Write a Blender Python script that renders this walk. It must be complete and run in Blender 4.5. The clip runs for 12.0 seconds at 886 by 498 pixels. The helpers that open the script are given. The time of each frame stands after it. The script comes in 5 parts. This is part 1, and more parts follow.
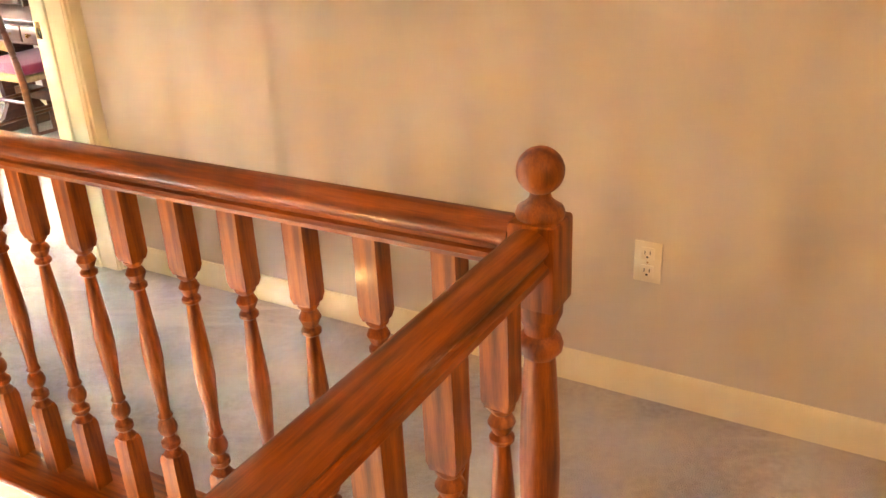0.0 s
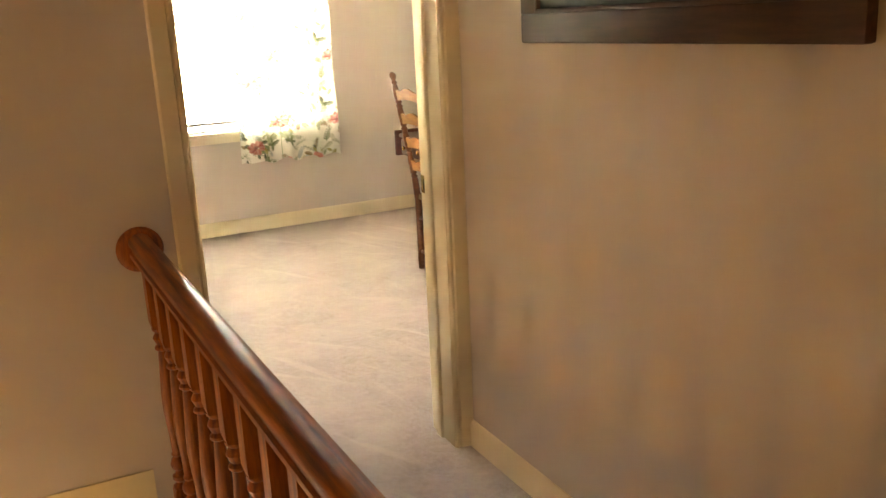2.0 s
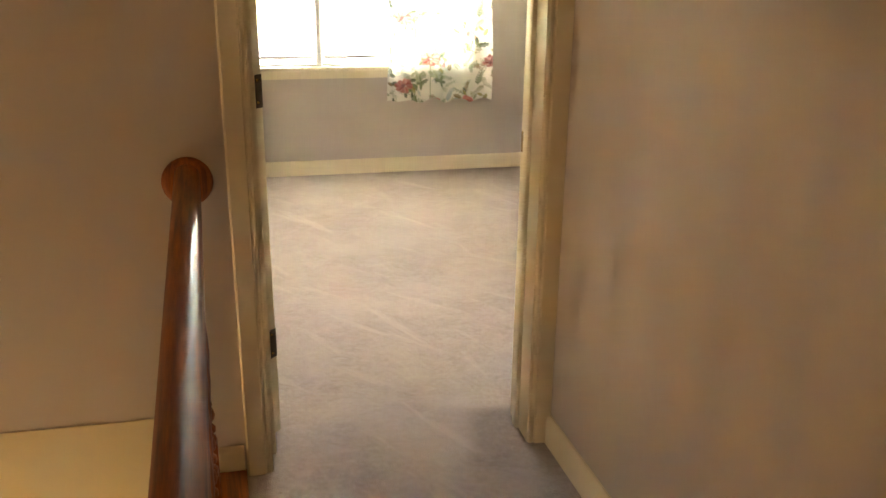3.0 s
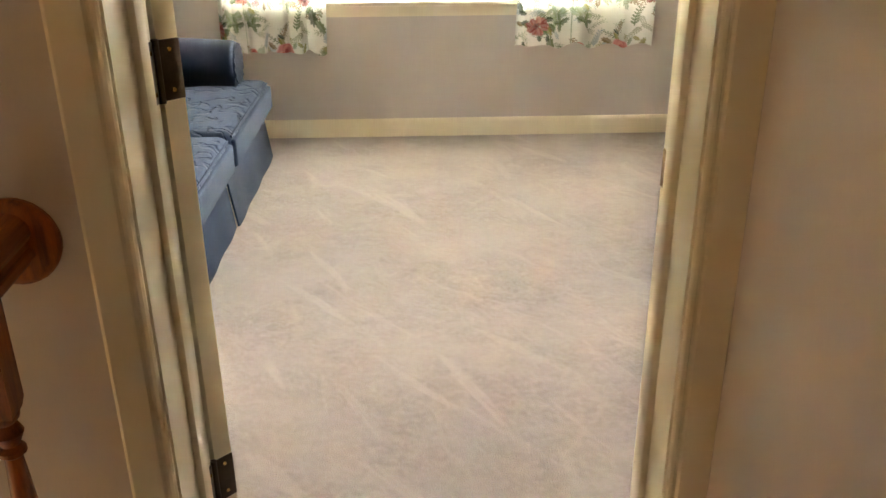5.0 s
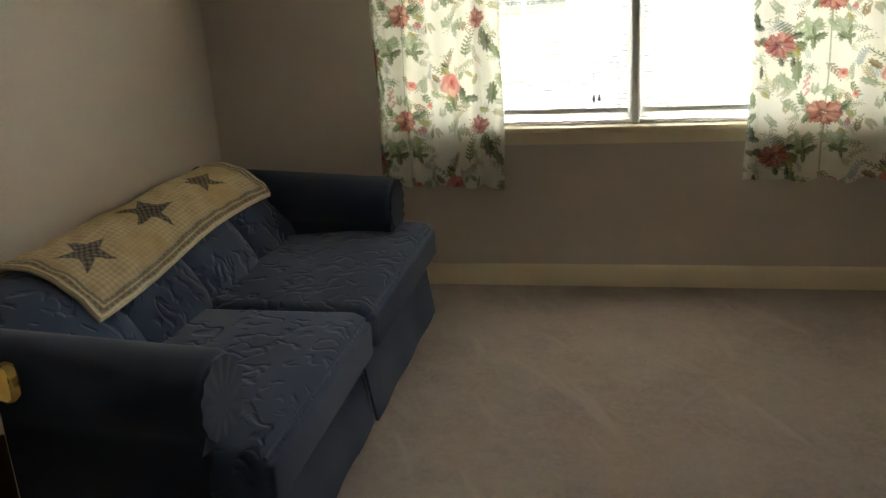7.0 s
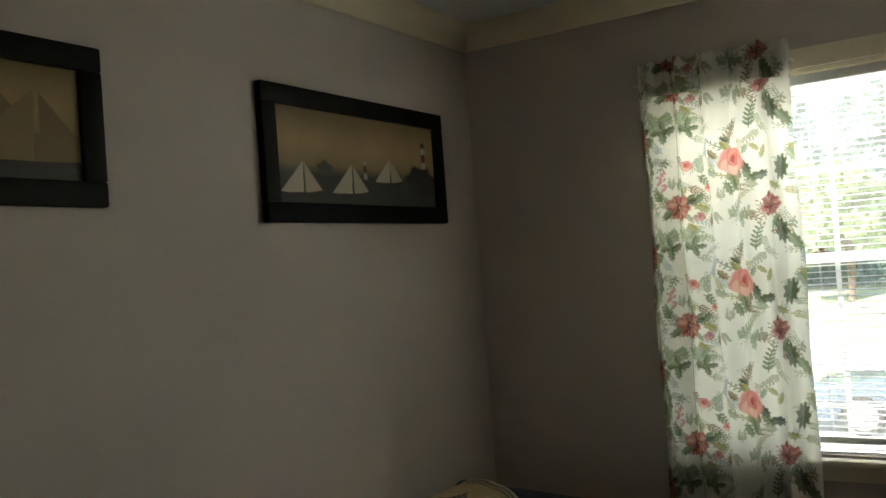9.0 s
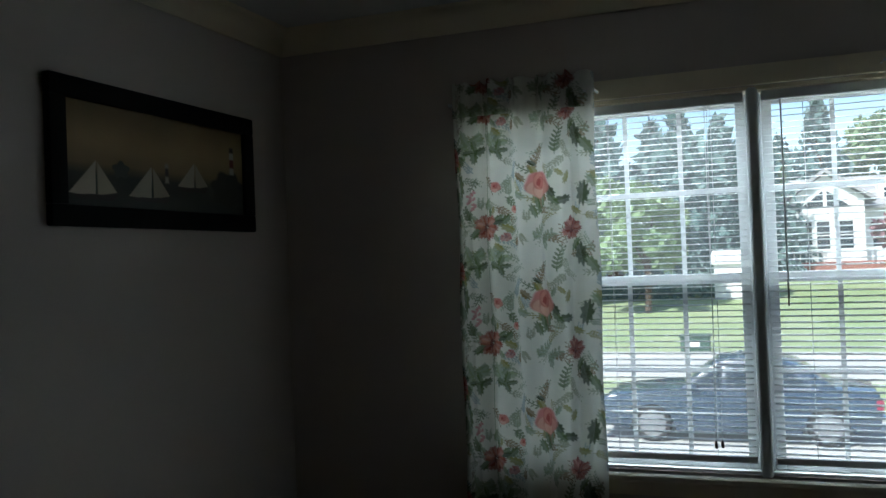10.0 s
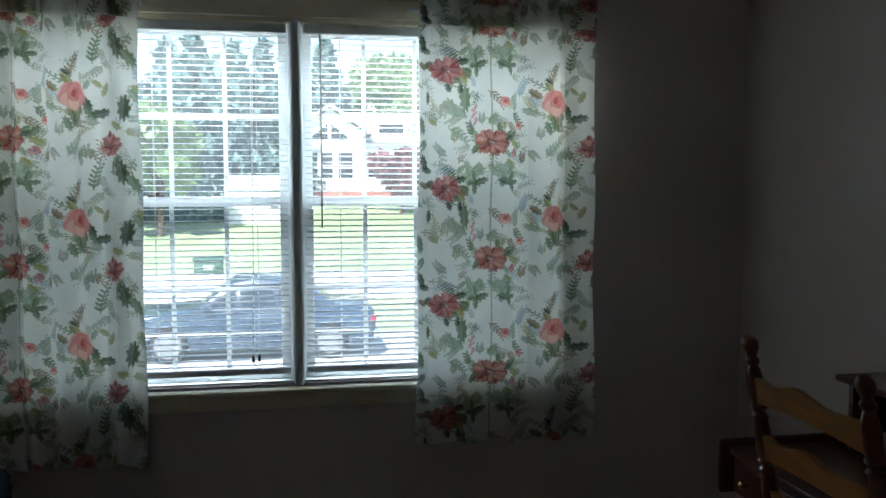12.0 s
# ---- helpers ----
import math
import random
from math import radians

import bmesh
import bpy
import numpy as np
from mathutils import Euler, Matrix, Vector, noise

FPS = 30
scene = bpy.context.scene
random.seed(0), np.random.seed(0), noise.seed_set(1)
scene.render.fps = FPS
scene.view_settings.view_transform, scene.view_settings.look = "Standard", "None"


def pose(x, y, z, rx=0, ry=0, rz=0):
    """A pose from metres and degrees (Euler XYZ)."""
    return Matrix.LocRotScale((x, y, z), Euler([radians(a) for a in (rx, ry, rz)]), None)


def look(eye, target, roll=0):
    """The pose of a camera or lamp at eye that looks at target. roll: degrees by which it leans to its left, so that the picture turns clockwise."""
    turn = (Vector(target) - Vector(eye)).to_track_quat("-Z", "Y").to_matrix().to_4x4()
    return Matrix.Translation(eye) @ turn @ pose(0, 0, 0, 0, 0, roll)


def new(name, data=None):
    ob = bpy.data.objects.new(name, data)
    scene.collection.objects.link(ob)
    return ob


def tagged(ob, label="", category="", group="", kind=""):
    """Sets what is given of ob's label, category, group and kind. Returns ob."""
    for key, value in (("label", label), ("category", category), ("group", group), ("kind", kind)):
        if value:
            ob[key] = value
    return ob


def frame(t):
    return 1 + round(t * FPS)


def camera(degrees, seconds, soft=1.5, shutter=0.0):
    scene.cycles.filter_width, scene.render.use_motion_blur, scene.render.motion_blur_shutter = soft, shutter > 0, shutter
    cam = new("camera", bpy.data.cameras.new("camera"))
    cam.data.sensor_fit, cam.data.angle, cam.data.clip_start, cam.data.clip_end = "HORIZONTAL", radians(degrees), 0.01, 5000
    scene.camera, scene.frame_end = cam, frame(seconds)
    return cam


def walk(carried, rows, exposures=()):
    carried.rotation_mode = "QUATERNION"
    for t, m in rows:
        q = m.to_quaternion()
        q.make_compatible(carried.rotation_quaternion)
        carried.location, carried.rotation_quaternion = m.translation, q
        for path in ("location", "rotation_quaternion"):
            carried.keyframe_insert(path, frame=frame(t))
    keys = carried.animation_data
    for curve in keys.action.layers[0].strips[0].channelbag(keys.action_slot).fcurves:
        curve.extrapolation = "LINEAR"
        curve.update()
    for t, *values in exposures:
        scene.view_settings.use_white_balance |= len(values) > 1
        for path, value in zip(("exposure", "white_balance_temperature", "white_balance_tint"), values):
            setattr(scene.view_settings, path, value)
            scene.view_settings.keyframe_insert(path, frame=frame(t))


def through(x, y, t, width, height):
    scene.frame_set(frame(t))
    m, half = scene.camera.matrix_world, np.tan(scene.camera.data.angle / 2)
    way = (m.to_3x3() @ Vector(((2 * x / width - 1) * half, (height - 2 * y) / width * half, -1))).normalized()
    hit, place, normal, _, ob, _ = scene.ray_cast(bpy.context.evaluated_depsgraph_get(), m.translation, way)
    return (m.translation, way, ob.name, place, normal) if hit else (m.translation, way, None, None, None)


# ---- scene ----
cam = camera(53.8, 12.0)
PATH = [
    (0, (-1.111, -2.693, 1.389), (0.421, -1.702, 0.57), -2.7),
    (0.4, (-1.016, -2.686, 1.381), (0.303, -1.408, 0.589), -2.5),
    (0.5, (-1.001, -2.678, 1.388), (0.292, -1.373, 0.597), -2.3),
    (0.9, (-0.863, -2.633, 1.396), (0.288, -1.195, 0.616), -1.8),
    (1, (-0.823, -2.612, 1.395), (0.302, -1.15, 0.624), -1.6),
    (1.5, (-0.606, -2.496, 1.453), (0.432, -0.92, 0.791), -3.0),
    (2, (-0.404, -2.434, 1.488), (0.418, -0.697, 0.935), -2.6),
    (2.5, (-0.169, -2.383, 1.472), (0.36, -0.545, 0.885), -1.0),
    (3.1, (0.013, -2.168, 1.423), (0.422, -0.329, 0.752), 1.0),
    (4.8, (0.389, -1.25, 1.335), (0.446, 0.59, 0.553), 1.4),
    (5, (0.385, -1.11, 1.332), (0.432, 0.718, 0.522), -0.5),
    (5.2, (0.378, -1.018, 1.33), (0.422, 0.808, 0.512), -1.7),
    (5.5, (0.381, -0.853, 1.332), (0.413, 0.970, 0.510), -1.3),
    (6, (0.429, -0.588, 1.362), (0.444, 1.271, 0.627), -0.7),
    (6.5, (0.441, -0.411, 1.353), (0.268, 1.473, 0.703), -1.6),
    (7, (0.398, -0.206, 1.356), (0.001, 1.654, 0.739), -3.4),
    (7.5, (0.453, -0.032, 1.368), (-0.225, 1.795, 0.919), -5.5),
    (7.7, (0.486, -0.058, 1.378), (-0.287, 1.747, 0.995), -5.8),
    (9.3, (0.486, 0.231, 1.445), (-0.593, 1.913, 1.528), -3.9),
    (9.5, (0.482, 0.233, 1.449), (-0.565, 1.936, 1.533), -3.4),
    (10, (0.506, 0.256, 1.473), (-0.203, 2.126, 1.503), -2.2),
    (10.5, (0.44, 0.234, 1.445), (0.105, 2.206, 1.474), -0.9),
    (11, (0.433, 0.236, 1.451), (0.322, 2.233, 1.452), -0.3),
    (11.5, (0.416, 0.228, 1.478), (0.505, 2.226, 1.429), -0.7),
    (11.7, (0.419, 0.213, 1.486), (0.613, 2.201, 1.394), -0.7),
    (12, (0.403, 0.193, 1.469), (0.763, 2.153, 1.304), -0.0),
]
# the clip's own exposure, in stops, and white balance
EXPOSURES = [(0, 7.7, 8200, 17), (0.5, 7.5, 8700, 18), (1.0, 7.32, 9000, 18), (1.5, 6.82, 9400, 18), (2.0, 6.15, 9700, 17), (2.5, 5.95, 9600, 16), (3.1, 5.8, 8700, 14), (5.2, 5.8, 7800, 12), (5.8, 5.55, 8000, 13), (6.5, 4.1, 8600, 12), (7.5, 2.9, 8300, 10), (9.2, 2.4, 7400, 7), (9.5, 2.15, 7100, 7), (10.0, 0.6, 5800, 3), (10.5, 1.0, 5700, 4), (12, 1.35, 5700, 4)]
walk(cam, [(t, look(eye, target, roll)) for t, eye, target, roll in PATH], EXPOSURES)
HALL_LAMP, STAIR_LAMP, SKY_LAMP, D0 = 0.17, 0.33, 126.0, 3.40

# ---- world, sun, lamps ----
world = bpy.data.worlds.new("sky")
scene.world = world
world.use_nodes = True
wn = world.node_tree.nodes
sky = wn.new("ShaderNodeTexSky")
sky.sky_type, sky.sun_disc = "NISHITA", False
sky.sun_elevation, sky.sun_rotation = radians(48), radians(205)
wn["Background"].inputs["Strength"].default_value = 0.13
world.node_tree.links.new(sky.outputs["Color"], wn["Background"].inputs["Color"])


def lamp(name, kind, m, energy, colour, **settings):
    data = bpy.data.lights.new(name, kind)
    data.energy, data.color = energy, colour
    if kind == "SUN":
        data.angle = radians(0.5)
    elif kind == "POINT":
        data.shadow_soft_size = settings["radius"]
    else:
        data.shape, data.size, data.size_y = "RECTANGLE", settings["width"], settings["depth"]
    ob = new(name, data)
    ob.matrix_world = m
    return ob


# the sun stands behind the house, so the lawn and the facades across the road are lit from the front
lamp("sun", "SUN", look((-4, -8, 10), (0, 0, 0)), 5.0, (1.0, 0.95, 0.87))
lamp("landing_lamp", "POINT", pose(-1.3, -3.7, 2.25), HALL_LAMP, (1.0, 0.66, 0.33), radius=0.09)
# added area lamp high outside the window; boosts the sky's light in the room
lamp("window_fill", "AREA", look((0.48, D0 + 0.85, 2.85), (0.48, D0 - 1.5, 0.5)), SKY_LAMP, (0.93, 0.97, 1.0), width=2.6, depth=0.9)
# the foyer lamp down the stairs shines up through the spindles on to the hall wall
lamp("foyer_lamp", "POINT", pose(-1.9, -0.55, -0.55), STAIR_LAMP, (1.0, 0.66, 0.30), radius=0.05)
# added cool area lamp that whitens the landing floor; no window is built there
lamp("downstairs_fill", "AREA", look((-0.75, 1.2, -0.45), (-0.75, 0.6, -1.3)), 0.45, (0.9, 0.95, 1.0), width=0.8, depth=0.8)


# ---- materials ----
def material(name, colour, rough=0.6, vary=0.12, scale=6.0, fine=180.0, bump=0.15, stretch=(1, 1, 1), metal=0.0, second=None, coat=0.0, detail=6.0, depth=0.002, coords="Object", sheen=0.0):
    """A surface with variation at two scales: broad tone and fine grain with relief."""
    m = bpy.data.materials.new(name)
    m.use_nodes = True
    n, l = m.node_tree.nodes, m.node_tree.links
    b = n["Principled BSDF"]
    tc, mp = n.new("ShaderNodeTexCoord"), n.new("ShaderNodeMapping")
    mp.inputs["Scale"].default_value = stretch
    l.new(tc.outputs[coords], mp.inputs["Vector"])
    big, small = n.new("ShaderNodeTexNoise"), n.new("ShaderNodeTexNoise")
    for t, s, d in ((big, scale, detail), (small, fine, 3.0)):
        t.inputs["Scale"].default_value, t.inputs["Detail"].default_value = s, d
        l.new(mp.outputs["Vector"], t.inputs["Vector"])
    mix, mix2 = n.new("ShaderNodeMix"), n.new("ShaderNodeMix")
    ramp = n.new("ShaderNodeMapRange")
    ramp.inputs["From Min"].default_value, ramp.inputs["From Max"].default_value = 0.3, 0.7
    l.new(big.outputs["Fac"], ramp.inputs["Value"])
    mix.data_type = mix2.data_type = "RGBA"
    other = second or tuple(c * (1 - 2 * vary) for c in colour)
    mix.inputs[6].default_value, mix.inputs[7].default_value = (*colour, 1), (*other, 1)
    l.new(ramp.outputs["Result"], mix.inputs[0])
    mix2.blend_type = "MULTIPLY"
    mix2.inputs[0].default_value = min(1.0, vary * 2)
    l.new(mix.outputs[2], mix2.inputs[6])
    l.new(small.outputs["Color"], mix2.inputs[7])
    hsv = n.new("ShaderNodeHueSaturation")
    hsv.inputs["Saturation"].default_value = 0.0
    hsv.inputs["Value"].default_value = 1.9
    l.new(small.outputs["Color"], hsv.inputs["Color"])
    l.new(hsv.outputs["Color"], mix2.inputs[7])
    l.new(mix2.outputs[2], b.inputs["Base Color"])
    b.inputs["Roughness"].default_value, b.inputs["Metallic"].default_value = rough, metal
    b.inputs["Coat Weight"].default_value = coat
    b.inputs["Coat Roughness"].default_value = 0.12
    b.inputs["Sheen Weight"].default_value = sheen
    bp = n.new("ShaderNodeBump")
    bp.inputs["Strength"].default_value, bp.inputs["Distance"].default_value = bump, depth
    l.new(small.outputs["Fac"], bp.inputs["Height"])
    l.new(bp.outputs["Normal"], b.inputs["Normal"])
    return m


def painted(name, rough=0.8, through=0.0, bump=0.2, fine=900.0):
    """A printed surface: the print lies in the mesh's colour attribute; 'through' is how much light passes the cloth."""
    m = material(name, (1, 1, 1), rough, 0.06, 8.0, fine, bump, depth=0.0008)
    n, l = m.node_tree.nodes, m.node_tree.links
    b = n["Principled BSDF"]
    at = n.new("ShaderNodeAttribute")
    at.attribute_name = "print"
    tone = b.inputs["Base Color"].links[0].from_socket
    mul = n.new("ShaderNodeMix")
    mul.data_type, mul.blend_type = "RGBA", "MULTIPLY"
    mul.inputs[0].default_value = 1.0
    l.new(at.outputs["Color"], mul.inputs[6])
    l.new(tone, mul.inputs[7])
    l.new(mul.outputs[2], b.inputs["Base Color"])
    if through:
        tr, mx = n.new("ShaderNodeBsdfTranslucent"), n.new("ShaderNodeMixShader")
        l.new(mul.outputs[2], tr.inputs["Color"])
        mx.inputs[0].default_value = through
        l.new(b.outputs[0], mx.inputs[1])
        l.new(tr.outputs[0], mx.inputs[2])
        l.new(mx.outputs[0], n["Material Output"].inputs["Surface"])
    return m


def glass(name, tint=(1, 1, 1), veil=0.0):
    """Clear glass; the last argument mixes in pale scatter that imitates glare over the view."""
    m = bpy.data.materials.new(name)
    m.use_nodes = True
    n, l = m.node_tree.nodes, m.node_tree.links
    n.remove(n["Principled BSDF"])
    clear, gloss, mix, fres = (n.new("ShaderNodeBsdf" + k) if k[0] != "!" else n.new(k[1:]) for k in ("Transparent", "Glossy", "!ShaderNodeMixShader", "!ShaderNodeFresnel"))
    clear.inputs["Color"].default_value = (*tint, 1)
    gloss.inputs["Roughness"].default_value = 0.02
    fres.inputs["IOR"].default_value = 1.35
    l.new(fres.outputs[0], mix.inputs[0])
    l.new(clear.outputs[0], mix.inputs[1])
    l.new(gloss.outputs[0], mix.inputs[2])
    last = mix
    if veil:
        haze, over = n.new("ShaderNodeBsdfTranslucent"), n.new("ShaderNodeMixShader")
        haze.inputs["Color"].default_value = (0.9, 0.9, 0.88, 1)
        over.inputs[0].default_value = veil
        l.new(mix.outputs[0], over.inputs[1])
        l.new(haze.outputs[0], over.inputs[2])
        last = over
    l.new(last.outputs[0], n["Material Output"].inputs["Surface"])
    return m


WALL = material("greige wall paint", (0.64, 0.565, 0.505), 0.62, 0.03, 1.5, 420, 0.12)
CEIL = material("white ceiling paint", (0.78, 0.77, 0.74), 0.85, 0.03, 2.0, 260, 0.2)
TRIM = material("cream trim paint", (0.85, 0.76, 0.57), 0.42, 0.01, 1.2, 300, 0.02)
CREAM = material("cream stairwell paint", (0.82, 0.72, 0.48), 0.6, 0.03, 3.0, 300, 0.1)
WHITE = material("white vinyl", (0.80, 0.82, 0.82), 0.4, 0.02, 5.0, 150, 0.03)
OAK_Y = material("stained oak rail", (0.40, 0.088, 0.004), 0.5, 0.3, 8, 60, 0.12, (9, 0.5, 9), second=(0.10, 0.015, 0.001), coat=0.3, coords="Object")
OAK_X = material("stained oak end rail", (0.40, 0.088, 0.004), 0.5, 0.3, 8, 60, 0.12, (0.5, 9, 9), second=(0.10, 0.015, 0.001), coat=0.3, coords="Object")
OAK_Z = material("stained oak spindle", (0.38, 0.092, 0.008), 0.5, 0.3, 8, 60, 0.12, (9, 9, 0.6), second=(0.11, 0.019, 0.002), coat=0.08, coords="Object")
CARPET = material("greige cut pile carpet", (0.40, 0.312, 0.27), 0.95, 0.2, 5.0, 260, 1.0, depth=0.008, second=(0.31, 0.238, 0.205), sheen=0.3)


def vacuum_marks(m, light):
    """Brushed streaks in the pile: thin pale lines and broad lays, in several directions."""
    n, l = m.node_tree.nodes, m.node_tree.links
    base = n["Principled BSDF"].inputs["Base Color"]
    tc = n.new("ShaderNodeTexCoord")
    last = base.links[0].from_socket
    for turn, sx, sy, low, high, amount in ((0.45, 6.0, 0.55, 0.60, 0.66, 0.65), (0.2, 9.0, 1.0, 0.62, 0.68, 0.35), (0.7, 8.0, 0.8, 0.61, 0.67, 0.5), (-0.6, 8.5, 1.0, 0.63, 0.69, 0.22), (1.3, 1.5, 1.0, 0.45, 0.62, 0.4), (0.4, 42, 30, 0.42, 0.66, 0.45), (1.2, 14, 9, 0.46, 0.62, 0.3)):
        mp, tx, mr, mx = n.new("ShaderNodeMapping"), n.new("ShaderNodeTexNoise"), n.new("ShaderNodeMapRange"), n.new("ShaderNodeMix")
        mp.vector_type = "TEXTURE"
        mp.inputs["Rotation"].default_value = (0, 0, turn)
        mp.inputs["Scale"].default_value = (1 / sx, 1 / sy, 1)
        mp.inputs["Location"].default_value = (turn * 3, 0.7, 0)
        l.new(tc.outputs["Object"], mp.inputs["Vector"])
        l.new(mp.outputs["Vector"], tx.inputs["Vector"])
        tx.inputs["Scale"].default_value, tx.inputs["Detail"].default_value, tx.inputs["Roughness"].default_value = 1.6, 4.0, 0.55
        mr.inputs["From Min"].default_value, mr.inputs["From Max"].default_value, mr.inputs["To Max"].default_value = low, high, amount
        l.new(tx.outputs["Fac"], mr.inputs["Value"])
        mx.data_type = "RGBA"
        l.new(mr.outputs["Result"], mx.inputs[0])
        l.new(last, mx.inputs[6])
        mx.inputs[7].default_value = (*light, 1)
        last = mx.outputs[2]
    l.new(last, base)


vacuum_marks(CARPET, (0.54, 0.44, 0.375))
BRONZE = material("dark bronze hinge", (0.09, 0.065, 0.045), 0.42, 0.15, 30, 300, 0.1, metal=0.8)
BRASS = material("polished brass", (0.75, 0.52, 0.20), 0.16, 0.05, 12, 200, 0.02, metal=1.0)
# added band of dark leaves that stands in for the trees' shadow on the lawn
PLASTIC = material("ivory plastic", (0.80, 0.72, 0.58), 0.35, 0.02, 20, 200, 0.02)
DARK = material("dark slot", (0.03, 0.025, 0.02), 0.6, 0.05, 20, 200, 0.02)
# same cloth as BLUEPLAIN, its colour darkened for the shade on arms and sides
BLUESHADED = material("shaded navy cotton", (0.017, 0.031, 0.063), 0.95, 0.14, 5, 500, 0.4, second=(0.012, 0.022, 0.045), depth=0.0015, sheen=0.08)
BLUEQ = material("navy quilted cotton", (0.023, 0.047, 0.100), 0.92, 0.16, 5, 500, 0.4, second=(0.015, 0.031, 0.068), depth=0.0015, sheen=0.1)


def quilting(m, scale, height):
    """Short curved strokes of stitching that draw the padded cloth in."""
    n, l = m.node_tree.nodes, m.node_tree.links
    tc, tx, off, mag, mr, bp = (n.new("ShaderNode" + k) for k in ("TexCoord", "TexNoise", "Math", "Math", "MapRange", "Bump"))
    tx.inputs["Scale"].default_value, tx.inputs["Detail"].default_value, tx.inputs["Distortion"].default_value = scale, 0.0, 0.6
    l.new(tc.outputs["Object"], tx.inputs["Vector"])
    off.operation, mag.operation = "SUBTRACT", "ABSOLUTE"
    off.inputs[1].default_value = 0.5
    l.new(tx.outputs["Fac"], off.inputs[0])
    l.new(off.outputs[0], mag.inputs[0])
    mr.interpolation_type = "SMOOTHERSTEP"
    mr.inputs["From Max"].default_value = 0.13
    l.new(mag.outputs[0], mr.inputs["Value"])
    old = n["Principled BSDF"].inputs["Normal"].links[0].from_socket
    bp.inputs["Strength"].default_value, bp.inputs["Distance"].default_value = 1.0, height
    gaps, cut, top = n.new("ShaderNodeTexNoise"), n.new("ShaderNodeMapRange"), n.new("ShaderNodeMath")
    gaps.inputs["Scale"].default_value, gaps.inputs["Detail"].default_value = scale * 1.1, 0.0
    l.new(tc.outputs["Object"], gaps.inputs["Vector"])
    cut.inputs["From Min"].default_value, cut.inputs["From Max"].default_value = 0.46, 0.54
    l.new(gaps.outputs["Fac"], cut.inputs["Value"])
    top.operation = "MAXIMUM"
    l.new(mr.outputs["Result"], top.inputs[0])
    l.new(cut.outputs["Result"], top.inputs[1])
    l.new(top.outputs[0], bp.inputs["Height"])
    l.new(old, bp.inputs["Normal"])
    l.new(bp.outputs["Normal"], n["Principled BSDF"].inputs["Normal"])


quilting(BLUEQ, 15.0, 0.006)
BLUEPLAIN = material("plain navy cotton", (0.023, 0.047, 0.100), 0.92, 0.14, 5, 500, 0.4, second=(0.017, 0.035, 0.076), depth=0.0015, sheen=0.1)
BLACKCLOTH = material("near-black backing", (0.012, 0.012, 0.014), 0.9, 0.1, 20, 300, 0.2)
CHAIRWOOD = material("red-brown chair wood", (0.19, 0.062, 0.022), 0.3, 0.2, 10, 80, 0.1, (1, 0.6, 6), second=(0.11, 0.032, 0.012), coat=0.4)
WALNUT = material("dark red-brown wood", (0.115, 0.030, 0.014), 0.3, 0.2, 10, 80, 0.1, (1, 0.6, 6), second=(0.06, 0.016, 0.009), coat=0.5)
MAPLE = material("honey slat wood", (0.40, 0.165, 0.035), 0.35, 0.15, 10, 80, 0.08, (5, 1, 5), second=(0.27, 0.095, 0.02), coat=0.4)
BURGUNDY = material("burgundy seat cloth", (0.26, 0.020, 0.055), 0.8, 0.1, 12, 500, 0.3, sheen=0.2)
RUSH = material("woven rush", (0.40, 0.26, 0.12), 0.8, 0.2, 30, 160, 0.6, (1, 12, 1))
BLACKFRAME = material("black painted frame", (0.006, 0.005, 0.005), 0.62, 0.1, 20, 200, 0.05)
BLACKFRAME.node_tree.nodes["Principled BSDF"].inputs["Specular IOR Level"].default_value = 0.2
PICTUREWOOD = material("dark walnut picture frame", (0.075, 0.030, 0.014), 0.6, 0.2, 12, 90, 0.1, (6, 0.6, 6), second=(0.04, 0.016, 0.008), coat=0.0)
CURTAIN = painted("floral cotton curtain", 0.9, 0.38)
QUILT = painted("patchwork quilt cotton", 0.9, 0.0, 0.5, 260)
QUILTEDGE = material("cream quilt binding", (0.55, 0.47, 0.33), 0.9, 0.15, 30, 300, 0.5)
CANVAS = painted("printed picture", 0.55, 0.0, 0.05)
# the panes carry the veiling glare as a small translucent share
GLASS = glass("window glass", veil=0.02)
COBALT = glass("cobalt blue glass", (0.02, 0.07, 0.75))
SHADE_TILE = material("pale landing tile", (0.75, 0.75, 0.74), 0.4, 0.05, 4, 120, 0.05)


# ---- building helpers ----
BASE = {}


def thing(name, base, label="", category="", group="", kind=""):
    ob = new(name)
    ob.empty_display_size = 0.1
    ob.location = base
    BASE[ob] = Vector(base)
    return tagged(ob, label, category, group, kind)


def finish(name, bm, mat, smooth):
    me = bpy.data.meshes.new(name)
    bmesh.ops.recalc_face_normals(bm, faces=bm.faces)
    bm.to_mesh(me)
    bm.free()
    me.materials.append(mat)
    if smooth:
        me.shade_smooth()
        me.set_sharp_from_angle(angle=radians(38))
    return me


def part(name, bm, mat, parent, label="", smooth=True):
    """One mesh under a thing or a part; the bmesh is in world coordinates."""
    base = BASE[parent]
    bmesh.ops.translate(bm, verts=bm.verts, vec=-base)
    ob = new(name, finish(name, bm, mat, smooth))
    ob.parent = parent
    BASE[ob] = base
    return tagged(ob, label)


def solid(name, bm, mat, label="", category="", kind="structure", group="", smooth=True):
    ob = new(name, finish(name, bm, mat, smooth))
    BASE[ob] = Vector((0, 0, 0))
    return tagged(ob, label, category, group, kind)


def merge(*bms):
    out = bmesh.new()
    for b in bms:
        me = bpy.data.meshes.new("tmp")
        b.to_mesh(me)
        b.free()
        out.from_mesh(me)
        bpy.data.meshes.remove(me)
    return out


